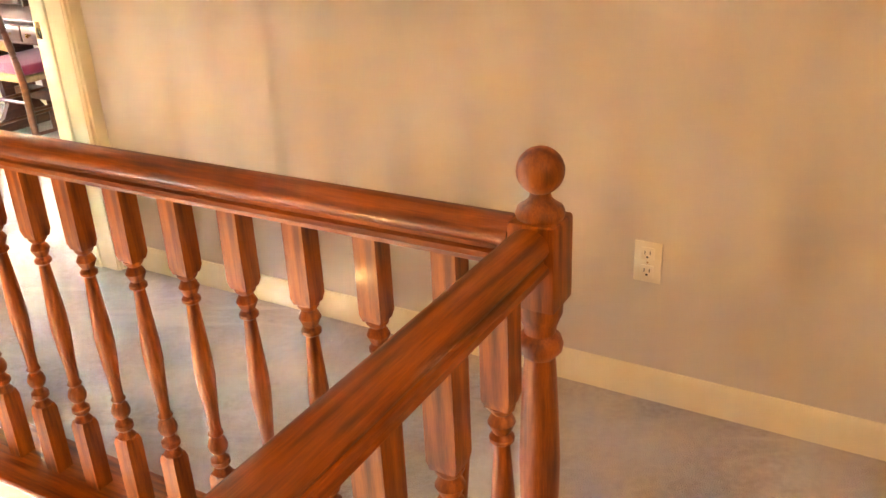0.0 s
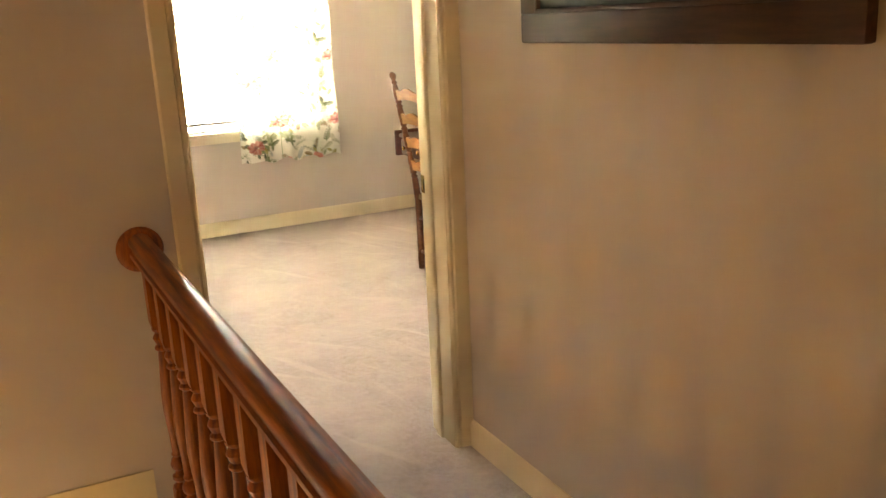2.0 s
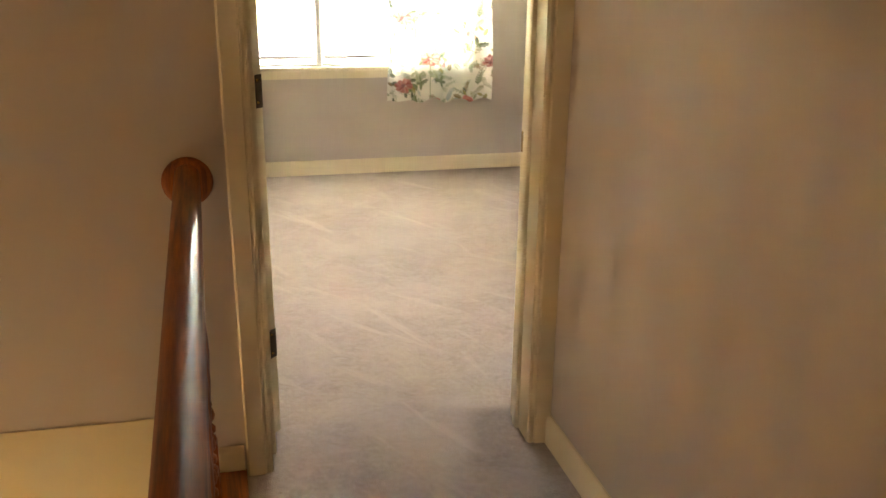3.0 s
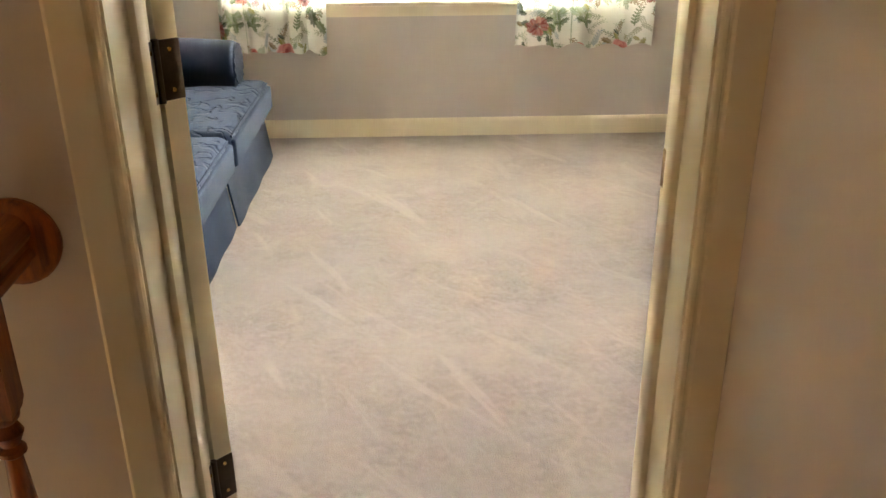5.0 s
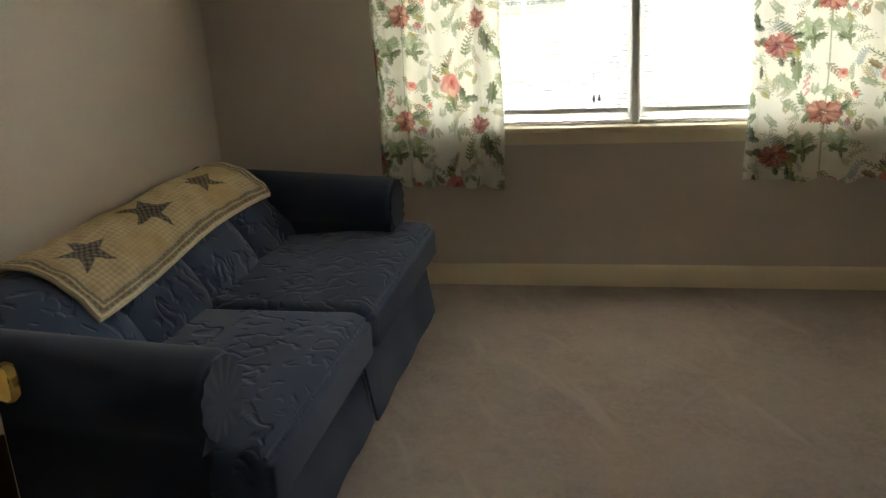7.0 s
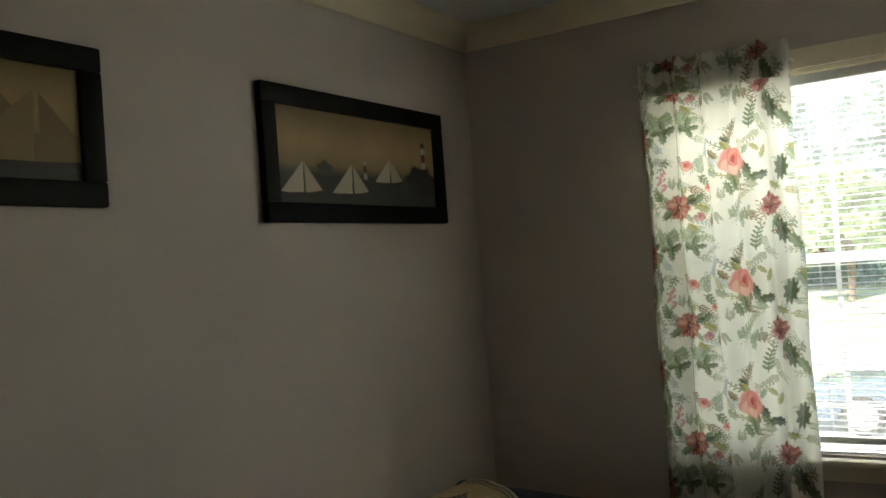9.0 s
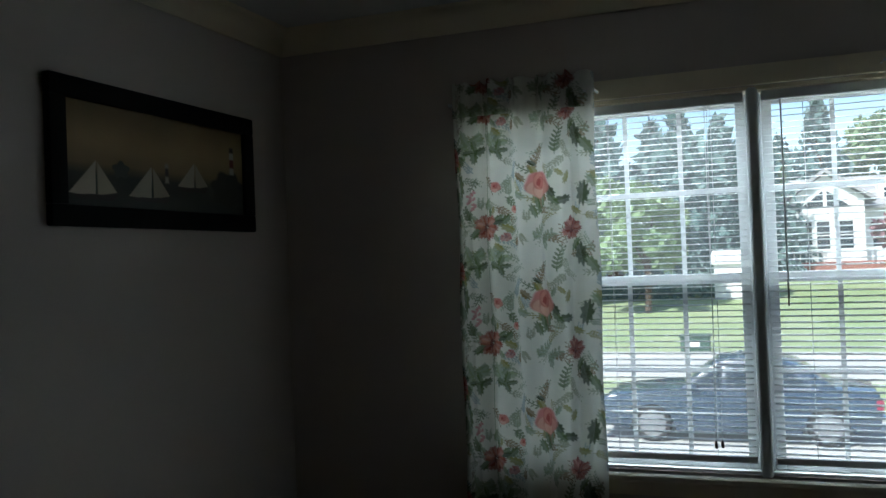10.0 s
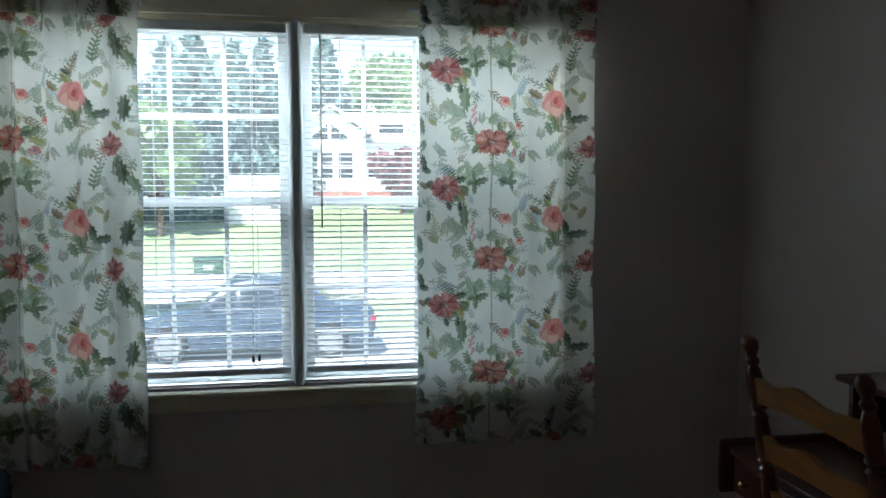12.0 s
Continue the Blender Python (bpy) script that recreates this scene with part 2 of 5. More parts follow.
def box(x0, x1, y0, y1, z0, z1, bevel=0.0, seg=2):
    bm = bmesh.new()
    bmesh.ops.create_cube(bm, size=1.0)
    bmesh.ops.scale(bm, vec=(x1 - x0, y1 - y0, z1 - z0), verts=bm.verts)
    bmesh.ops.translate(bm, vec=((x0 + x1) / 2, (y0 + y1) / 2, (z0 + z1) / 2), verts=bm.verts)
    if bevel:
        bmesh.ops.bevel(bm, geom=bm.edges[:], offset=bevel, segments=seg, profile=0.5, affect="EDGES")
    return bm


def lathe(profile, at=(0, 0, 0), n=20, axis="z"):
    """Turned shape: profile of (radius, height) pairs."""
    bm = bmesh.new()
    rings = []
    for r, h in profile:
        ring = []
        for i in range(n):
            a = 2 * math.pi * i / n
            c, s = max(r, 1e-4) * math.cos(a), max(r, 1e-4) * math.sin(a)
            p = {"z": (c, s, h), "y": (c, h, s), "x": (h, c, s)}[axis]
            ring.append(bm.verts.new((p[0] + at[0], p[1] + at[1], p[2] + at[2])))
        rings.append(ring)
    for a, b in zip(rings, rings[1:]):
        for i in range(n):
            bm.faces.new((a[i], a[(i + 1) % n], b[(i + 1) % n], b[i]))
    bm.faces.new(rings[0])
    bm.faces.new(rings[-1])
    return bm


def prism(outline, a, b, axis="y", bevel=0.0, seg=2):
    """A closed outline pushed from a to b along an axis. The outline is given in the other two axes, in order."""
    bm = bmesh.new()
    put = {"x": lambda u, v, w: (w, u, v), "y": lambda u, v, w: (u, w, v), "z": lambda u, v, w: (u, v, w)}[axis]
    lo = [bm.verts.new(put(u, v, a)) for u, v in outline]
    hi = [bm.verts.new(put(u, v, b)) for u, v in outline]
    k = len(outline)
    for i in range(k):
        bm.faces.new((lo[i], lo[(i + 1) % k], hi[(i + 1) % k], hi[i]))
    bm.faces.new(lo)
    bm.faces.new(hi)
    if bevel:
        bmesh.ops.bevel(bm, geom=bm.edges[:], offset=bevel, segments=seg, profile=0.5, affect="EDGES")
    return bm


def tube(points, r, n=8):
    bm = bmesh.new()
    rings = []
    pts = [Vector(p) for p in points]
    for i, p in enumerate(pts):
        d = (pts[min(i + 1, len(pts) - 1)] - pts[max(i - 1, 0)]).normalized()
        u = d.orthogonal().normalized()
        v = d.cross(u)
        rings.append([bm.verts.new(p + r * (math.cos(2 * math.pi * k / n) * u + math.sin(2 * math.pi * k / n) * v)) for k in range(n)])
    for a, b in zip(rings, rings[1:]):
        best = min(range(n), key=lambda s: (a[0].co - b[s].co).length)
        b[:] = b[best:] + b[:best]
        for i in range(n):
            bm.faces.new((a[i], a[(i + 1) % n], b[(i + 1) % n], b[i]))
    bm.faces.new(rings[0])
    bm.faces.new(rings[-1])
    return bm


def sheet(name, place, colours, mat, nu, nv, thick=0.0):
    """A grid sheet: place(u, v) gives the points for u, v in 0..1 and colours(u, v) the print, both on arrays."""
    u, v = np.meshgrid(np.linspace(0, 1, nu), np.linspace(0, 1, nv))
    u, v = u.ravel(), v.ravel()
    co = np.stack(place(u, v), -1)
    idx = np.arange(nu * nv).reshape(nv, nu)
    q = np.stack([idx[:-1, :-1], idx[:-1, 1:], idx[1:, 1:], idx[1:, :-1]], -1).reshape(-1, 4)
    me = bpy.data.meshes.new(name)
    me.vertices.add(len(co))
    me.vertices.foreach_set("co", co.astype(np.float32).ravel())
    me.loops.add(q.size)
    me.loops.foreach_set("vertex_index", q.astype(np.int32).ravel())
    me.polygons.add(len(q))
    me.polygons.foreach_set("loop_start", np.arange(0, q.size, 4, dtype=np.int32))
    me.update(calc_edges=True)
    col = me.color_attributes.new("print", "FLOAT_COLOR", "POINT")
    c = np.concatenate([np.clip(colours(u, v), 0, 1), np.ones((len(co), 1))], -1)
    col.data.foreach_set("color", c.astype(np.float32).ravel())
    me.shade_smooth()
    me.materials.append(mat)
    return me


# ---- the large structure ----
W, D, H = 0.76, 3.40, 2.44          # door opening, window wall, ceiling
XL, XR, XH = -1.37, 2.21, 0.827     # room side walls, hall wall
WELL, NEWEL = -0.218, -2.19         # stairwell edge and its corner post
T = 0.17
LOW = -1.30                         # half landing below

floor = solid("floor", merge(
    prism([(WELL, T), (WELL, 0), (-0.125, NEWEL - 0.02), (XH + 0.09, NEWEL - 0.02), (XH + 0.02, T)], -0.28, 0, "z"), prism([(-2.2, NEWEL - 0.105), (-0.125, NEWEL - 0.02), (XH + 0.09, NEWEL - 0.02), (XH + 0.18, -4.6), (-2.2, -4.6)], -0.28, 0, "z"), box(XL, XR, T, D, -0.28, 0)),
    CARPET, "greige cut pile carpet with vacuum marks", "floor", smooth=False)
solid("floor_landing", box(-2.2, WELL + 0.1, -3.2, 3.0, LOW - 0.2, LOW), SHADE_TILE, "pale tiled half landing below the stairs", "floor", smooth=False)
solid("wall_door_left", box(-2.2, -0.02, 0, T, 0.205, H), WALL, "greige painted wall beside the doorway", "wall", smooth=False)
solid("wall_door_left_low", box(WELL, -0.02, 0, T, -0.001, 0.205), WALL, "greige painted wall beside the doorway", "wall", smooth=False)
solid("wall_door_right", box(W + 0.02, XR + 0.12, 0, T, 0, H), WALL, "greige painted wall beside the doorway", "wall", smooth=False)
solid("wall_door_head", box(-0.02, W + 0.02, 0, T, 2.06, H), WALL, "greige painted wall above the doorway", "wall", smooth=False)
# the hall runs a little askew to the room
SKEW = Matrix.Translation((XH, 0, 0)) @ Matrix.Rotation(radians(1.8), 4, "Z") @ Matrix.Translation((-XH, 0, 0))
wall_hall = solid("wall_hall", box(XH, XH + 0.12, -4.72, 0, 0, H), WALL, "greige painted hall wall", "wall", smooth=False)
wall_hall.matrix_world = SKEW
solid("wall_left", box(XL - 0.12, XL, T, D, 0, H), WALL, "greige painted bedroom side wall", "wall", smooth=False)
solid("wall_right", box(XR, XR + 0.12, T, D, 0, H), WALL, "greige painted bedroom side wall", "wall", smooth=False)
WX0, WX1, WZ0, WZ1 = -0.53, 1.485, 0.70, 2.03
solid("wall_window", merge(box(XL - 0.12, WX0, D, D + 0.16, -0.3, H), box(WX1, XR + 0.12, D, D + 0.16, -0.3, H),
      box(WX0, WX1, D, D + 0.16, -0.3, WZ0), box(WX0, WX1, D, D + 0.16, WZ1, H)), WALL, "greige painted window wall", "wall", smooth=False)
solid("wall_back", box(-2.32, XH + 0.32, -4.72, -4.6, LOW, H), WALL, "greige painted hall end wall", "wall", smooth=False)
solid("wall_stair", box(-2.32, -2.2, -4.6, 3.0, LOW, H), WALL, "greige painted stairwell wall", "wall", smooth=False)
solid("wall_landing_end", box(-2.2, WELL + 0.1, 3.0, 3.1, LOW, -0.28), CREAM, "cream wall below the stairs", "wall", smooth=False)
solid("wall_well_side", merge(prism([(WELL, 0), (-0.10, -2.9), (0, -2.9), (0, 0)], LOW, -0.282, "z"), box(WELL, 0, 0, 3.0, LOW, -0.282)), CREAM, "cream stairwell side wall", "wall", smooth=False)
solid("wall_well_lip", prism([(WELL - 0.006, -0.004), (WELL, -0.004), (-0.125, NEWEL), (-0.131, NEWEL)], -0.30, -0.002, "z"), CREAM, "cream painted stairwell lip", "wall", smooth=False)
solid("wall_well_back", box(-2.2, WELL + 0.1, NEWEL - 0.135, NEWEL - 0.035, LOW, -0.282), CREAM, "cream stairwell wall", "wall", smooth=False)
solid("stair_bulkhead", prism([(-2.2, 0.205), (WELL, 0.205), (WELL, -0.30), (-0.90, -0.02), (-2.2, 0.05)], -0.004, T, "y"), CREAM, "cream painted bulkhead over the stairs", "wall", smooth=False)
solid("ceiling", merge(box(-2.32, XH + 0.32, -4.72, 0.06, H, H + 0.1), box(XL - 0.12, XR + 0.12, 0.06, D + 0.16, H, H + 0.1)), CEIL, "white painted ceiling", "ceiling", smooth=False)
solid("roof", box(-2.6, XR + 0.4, -5, D + 0.45, H + 0.14, H + 0.3), CEIL, "plain roof slab over the house", "roof", smooth=False)

BASEBOARD = [(0, 0), (0.015, 0), (0.015, 0.075), (0.011, 0.088), (0.006, 0.095), (0, 0.095)]


def baseboard(axis, face, sign, a, b):
    o = [(face + sign * d, z) for d, z in BASEBOARD]
    return solid("baseboard", prism(o, a, b, axis), TRIM, "cream painted baseboard on the carpet", "baseboard")


baseboard("y", XL, 1, T, D)
baseboard("y", XR, -1, T, D)
baseboard("x", D, -1, XL + 0.016, XR - 0.016)
baseboard("y", XH, -1, -4.6, -0.016).matrix_world = SKEW
baseboard("x", 0, -1, WELL + 0.012, -0.078)
baseboard("x", T, 1, XL + 0.016, -0.078)
baseboard("x", T, 1, W + 0.078, XR - 0.016)

CROWN = [(0, 2.345), (0.010, 2.345), (0.016, 2.36), (0.024, 2.368), (0.030, 2.395), (0.050, 2.418), (0.066, 2.425), (0.075, 2.43), (0.080, H), (0, H)]


def crown(axis, face, sign, a, b):
    return solid("trim", prism([(face + sign * d, z) for d, z in CROWN], a, b, axis), TRIM, "cream crown moulding under the ceiling", "trim")


crown("y", XL, 1, T, D)
crown("y", XR, -1, T, D)
crown("x", D, -1, XL + 0.002, XR - 0.002)
crown("x", T, 1, XL + 0.002, XR - 0.002)

# door frame: jambs, stops, moulded casings, hinges, strike
door = thing("door_1", (W / 2, T / 2, 0), "cream painted door frame with a white door swung open", "door", kind="structure")
part("jamb", box(-0.02, 0, -0.002, T + 0.002, 0, 2.04), TRIM, door)
part("jamb", box(W, W + 0.02, -0.002, T + 0.002, 0, 2.04), TRIM, door)
part("head_jamb", box(-0.02, W + 0.02, -0.002, T + 0.002, 2.04, 2.06), TRIM, door)
part("door_stop", box(0, 0.012, 0.082, 0.122, 0, 2.04, 0.003), TRIM, door)
part("door_stop", box(W - 0.012, W, 0.082, 0.122, 0, 2.04, 0.003), TRIM, door)


def casing(inner, sign, face, out):
    """A moulded upright casing; sign: away from the opening, out: away from the wall."""
    prof = [(0.004, 0), (0.004, 0.007), (0.007, 0.010), (0.013, 0.010), (0.0155, 0.0065), (0.019, 0.0065), (0.0225, 0.0135), (0.066, 0.0165), (0.072, 0.012), (0.072, 0)]
    return prism([(inner + sign * d, face + out * o) for d, o in prof], 0, 2.06 + 0.012, "z")


for face, out in ((0, -1), (T, 1)):
    part("casing", casing(0, -1, face, out), TRIM, door, smooth=False)
    part("casing", casing(W, 1, face, out), TRIM, door, smooth=False)
    part("head_casing", box(-0.074, W + 0.074, min(face, face + out * 0.018), max(face, face + out * 0.018), 2.073, 2.14, 0.004), TRIM, door)
for z in (0.310, 1.055, 1.80):
    h = part("hinge", merge(box(-0.001, 0.0025, T - 0.042, T - 0.003, z - 0.045, z + 0.045, 0.001), lathe([(0.006, z - 0.047), (0.006, z + 0.047)], (0.004, T + 0.004, 0), 10)), BRONZE, door, "dark bronze hinge leaf")
    for dz in (-0.03, 0, 0.03):
        part("screw", lathe([(0.004, 0.0025), (0.003, 0.0038)], (0, T - 0.023 + (0.008 if dz else -0.008), z + dz), 8, "x"), BRASS, h)
part("strike_plate", merge(box(W - 0.0025, W + 0.001, T - 0.042, T - 0.002, 0.868, 0.928, 0.001)), BRASS, door, "brass strike plate")


def swing(bm, degrees):
    """Turns a part of the closed leaf about the hinge line."""
    bmesh.ops.rotate(bm, verts=bm.verts, cent=(0.004, T + 0.004, 0), matrix=Matrix.Rotation(radians(degrees), 3, "Z"))
    return bm


OPEN = 90 + 45
leaf = part("door_leaf", swing(box(0.006, W - 0.004, T - 0.036, T, 0.012, 2.03, 0.002), OPEN), TRIM, door, "white painted door leaf")
for z in (0.310, 1.055, 1.80):
    part("hinge_leaf", swing(box(0.0035, 0.0062, T - 0.0355, T - 0.0005, z - 0.045, z + 0.045, 0.001), OPEN), BRONZE, leaf, "dark bronze hinge leaf")
    for dz in (-0.03, 0.03):
        part("screw", swing(lathe([(0.004, 0.0036), (0.003, 0.0022)], (0, T - 0.018, z + dz), 8, "x"), OPEN), BRASS, leaf)
for x0, x1, z0, z1 in ((0.11, 0.34, 0.22, 0.82), (0.42, 0.65, 0.22, 0.82), (0.11, 0.34, 1.0, 1.55), (0.42, 0.65, 1.0, 1.55), (0.11, 0.34, 1.65, 1.9), (0.42, 0.65, 1.65, 1.9)):
    for y0, y1 in ((T - 0.040, T - 0.035), (T - 0.001, T + 0.004)):
        part("panel", swing(box(x0, x1, y0, y1, z0, z1, 0.003), OPEN), TRIM, leaf)
for y, s in ((T - 0.036, -1), (T, 1)):
    prof = [(0.032, 0), (0.033, 0.004), (0.028, 0.009), (0.012, 0.012), (0.011, 0.030), (0.020, 0.038), (0.028, 0.048), (0.029, 0.058), (0.024, 0.066), (0.010, 0.070)]
    part("door_knob", swing(lathe([(r, y + s * h) for r, h in prof], (W - 0.065, 0, 0.85), 24, "y"), OPEN), BRASS, leaf, "polished brass door knob")

# window: moulded casing, stool, apron, two double-hung units with muntins
window = thing("window_1", (0.455, D, WZ0), "white double-hung twin window with grilles", "window", kind="structure")
part("casing", box(WX0 - 0.07, WX0, D - 0.018, D, WZ0, WZ1, 0.004), TRIM, window)
part("casing", box(WX1, WX1 + 0.07, D - 0.018, D, WZ0, WZ1, 0.004), TRIM, window)
part("head_casing", box(WX0 - 0.07, WX1 + 0.07, D - 0.020, D, WZ1 + 0.002, WZ1 + 0.07, 0.004), TRIM, window)
part("window_sill", box(WX0 - 0.072, WX1 + 0.072, D - 0.045, D + 0.05, WZ0 - 0.022, WZ0, 0.006), TRIM, window)
part("apron", prism([(D, 0.622), (D - 0.012, 0.624), (D - 0.014, 0.66), (D - 0.02, 0.676), (D, 0.677)], WX0 - 0.07, WX1 + 0.07, "x"), TRIM, window)
MX = 0.455
part("mullion", box(MX - 0.026, MX + 0.026, D + 0.07, D + 0.12, WZ0, WZ1, 0.004), WHITE, window)
part("mullion_cover", box(MX - 0.019, MX + 0.019, D - 0.004, D + 0.069, WZ0, WZ1, 0.012, 4), WHITE, window)
for x in (WX0, WX1 - 0.012):
    part("side_jamb", box(x, x + 0.012, D, D + 0.16, WZ0, WZ1), TRIM, window)
part("head_jamb", box(WX0 + 0.012, WX1 - 0.012, D, D + 0.16, WZ1 - 0.012, WZ1), TRIM, window)
part("outer_sill", box(WX0 + 0.012, WX1 - 0.012, D + 0.05, D + 0.2, WZ0 - 0.02, WZ0 + 0.012), WHITE, window)
for x0, x1 in ((WX0 + 0.012, MX - 0.026), (MX + 0.026, WX1 - 0.012)):
    for z0, z1, y in ((1.36, WZ1 - 0.012, D + 0.115), (WZ0 + 0.012, 1.395, D + 0.082)):
        sash = part("sash", merge(box(x0, x0 + 0.035, y, y + 0.03, z0, z1, 0.003), box(x1 - 0.035, x1, y, y + 0.03, z0, z1, 0.003),
                    box(x0 + 0.034, x1 - 0.034, y, y + 0.03, z0, z0 + 0.035, 0.003), box(x0 + 0.034, x1 - 0.034, y, y + 0.03, z1 - 0.035, z1, 0.003)), WHITE, window)
        part("pane", box(x0 + 0.033, x1 - 0.033, y + 0.013, y + 0.017, z0 + 0.033, z1 - 0.033), GLASS, sash, smooth=False).visible_shadow = False
        for k in (1, 2, 3, 4):
            mx = x1 - 0.035 - 0.194 * k if x0 < MX - 0.1 else x0 + 0.035 + 0.194 * k
            part("muntin", box(mx - 0.008, mx + 0.008, y + 0.008, y + 0.0125, z0 + 0.034, z1 - 0.034), WHITE, sash)
        part("muntin", box(x0 + 0.034, x1 - 0.034, y + 0.0085, y + 0.0128, (z0 + z1) / 2 - 0.008, (z0 + z1) / 2 + 0.008), WHITE, sash)
    part("sash_lock", merge(box((x0 + x1) / 2 - 0.03, (x0 + x1) / 2 + 0.03, D + 0.085, D + 0.112, 1.395, 1.403, 0.002), lathe([(0.011, 1.402), (0.010, 1.414)], ((x0 + x1) / 2, D + 0.098, 0), 12)), BRONZE, window, "dark sash lock")


# ---- stair railing ----
def rail_profile(up=0.012):
    half = [(0.000, 0.902), (0.012, 0.900), (0.022, 0.894), (0.029, 0.884), (0.031, 0.873), (0.027, 0.864), (0.023, 0.860), (0.0235, 0.853), (0.030, 0.849), (0.031, 0.840), (0.024, 0.836), (0.022, 0.828)]
    half = [(x, z + up) for x, z in half]
    return half + [(-x, z) for x, z in half[:0:-1]]


RX = -0.168
railing = thing("stair_railing", (RX, -1.1, 0), "glossy red-brown oak stair railing with turned spindles", "railing")
rail = part("handrail", prism([(RX + x, z) for x, z in rail_profile()], NEWEL + 0.04, -0.022, "y"), OAK_Y, railing)
part("handrail", prism([(NEWEL + x, z) for x, z in rail_profile()], -2.19, RX - 0.04, "x"), OAK_X, railing)
part("rosette", lathe([(0.062, -0.001), (0.063, -0.010), (0.057, -0.018), (0.050, -0.022), (0.046, -0.023)], (RX, 0, 0.866), 32, "y"), OAK_Z, railing, "round dark oak wall rosette")
part("shoe_rail", box(-0.266, -0.075, NEWEL - 0.05, -0.001, 0.002, 0.022, 0.007), OAK_Y, railing)
part("shoe_rail", box(-2.19, -0.267, NEWEL - 0.05, NEWEL + 0.06, 0.002, 0.022, 0.007), OAK_X, railing)
B = 0.0215
spindle_turn = [(0.0195, 0.205), (0.0215, 0.212), (0.0165, 0.220), (0.0125, 0.226), (0.0205, 0.236), (0.0205, 0.246), (0.0125, 0.254), (0.0115, 0.262), (0.0185, 0.270), (0.0215, 0.282), (0.0175, 0.296), (0.0115, 0.304), (0.0165, 0.312), (0.0125, 0.320), (0.0135, 0.36), (0.0175, 0.41),
                (0.0205, 0.455), (0.0195, 0.50), (0.0155, 0.56), (0.0125, 0.605), (0.0115, 0.618), (0.0185, 0.624), (0.0185, 0.630), (0.0125, 0.637), (0.0165, 0.646), (0.0205, 0.655), (0.0165, 0.664), (0.0125, 0.670), (0.0195, 0.678), (0.0205, 0.684)]


def spindle(x, y):
    low, high = box(x - B, x + B, y - B, y + B, 0.022, 0.212), box(x - B, x + B, y - B, y + B, 0.684, 0.846)
    for b, z, s in ((low, 0.212, 1), (high, 0.684, -1)):
        vs = [v for v in b.verts if abs(v.co.z - z) < 1e-4]
        for v in vs:
            v.co.z -= s * 0.014
        f = [f for f in b.faces if all(v in vs for v in f.verts)]
        r = bmesh.ops.inset_region(b, faces=f, thickness=0.005)
        for v in f[0].verts:
            v.co.z += s * 0.014
    return merge(low, high, lathe(spindle_turn, (x, y, 0), 16))


first = part("spindle", spindle(RX, -0.147), OAK_Z, railing)
for k in range(1, 14):
    o = new("spindle", first.data)
    o.parent, o.location = railing, (0, -0.1455 * k, 0)
cross = part("spindle", spindle(RX - 0.135, NEWEL), OAK_Z, railing)
for k in range(1, 13):
    o = new("spindle", cross.data)
    o.parent, o.location = railing, (-0.1515 * k, 0, 0)
N = 0.037
part("newel_post", merge(box(RX - N, RX + N, NEWEL - N, NEWEL + N, 0.022, 0.25, 0.004),
     lathe([(0.033, 0.25), (0.036, 0.262), (0.026, 0.275), (0.033, 0.295), (0.033, 0.31), (0.025, 0.325), (0.028, 0.36), (0.032, 0.43), (0.033, 0.50), (0.030, 0.58), (0.026, 0.66), (0.024, 0.69), (0.034, 0.702), (0.036, 0.712), (0.032, 0.724), (0.024, 0.732), (0.026, 0.745), (0.034, 0.765), (0.035, 0.786)], (RX, NEWEL, 0), 28)), OAK_Z, railing)
part("newel_block", box(RX - N, RX + N, NEWEL - N, NEWEL + N, 0.782, 0.918, 0.006, 2), OAK_Z, railing)
ball = [(0.0345 * math.sin(math.pi * k / 14), 0.987 - 0.0345 * math.cos(math.pi * k / 14)) for k in range(15)]
part("finial", lathe([(0.034, 0.918), (0.036, 0.924), (0.033, 0.933), (0.023, 0.940), (0.017, 0.946), (0.015, 0.952)] + ball[2:], (RX, NEWEL, 0), 32), OAK_Z, railing, "turned ball finial")

# the railing runs in slightly towards the hall wall
turn = Matrix.Translation((RX, 0, 0)) @ Matrix.Rotation(radians(2.5), 4, "Z") @ Matrix.Translation((-RX, 0, 0))
railing.matrix_world = turn @ Matrix.Translation(BASE[railing])

# wall outlet in the hall
outlet = thing("wall_outlet", (XH, -2.05, 0.44), "ivory duplex wall outlet on the hall wall", "outlet")
part("cover_plate", box(XH - 0.006, XH - 0.0005, -2.086, -2.014, 0.384, 0.498, 0.0025), PLASTIC, outlet)
for z in (0.466, 0.416):
    s = part("socket", box(XH - 0.0085, XH - 0.005, -2.067, -2.033, z - 0.017, z + 0.017, 0.0015), PLASTIC, outlet)
    for dy in (-0.007, 0.007):
        part("slot", box(XH - 0.0092, XH - 0.008, -2.05 + dy - 0.0012, -2.05 + dy + 0.0012, z - 0.002, z + 0.008), DARK, s)
    part("slot", box(XH - 0.0092, XH - 0.008, -2.053, -2.047, z - 0.012, z - 0.007), DARK, s)
part("screw", lathe([(0.003, XH - 0.0075), (0.003, XH - 0.005)], (0, -2.05, 0.441), 10, "x"), BRASS, outlet)
outlet.matrix_world = SKEW @ Matrix.Translation(BASE[outlet] + Vector((0, 0.020, -0.031)))


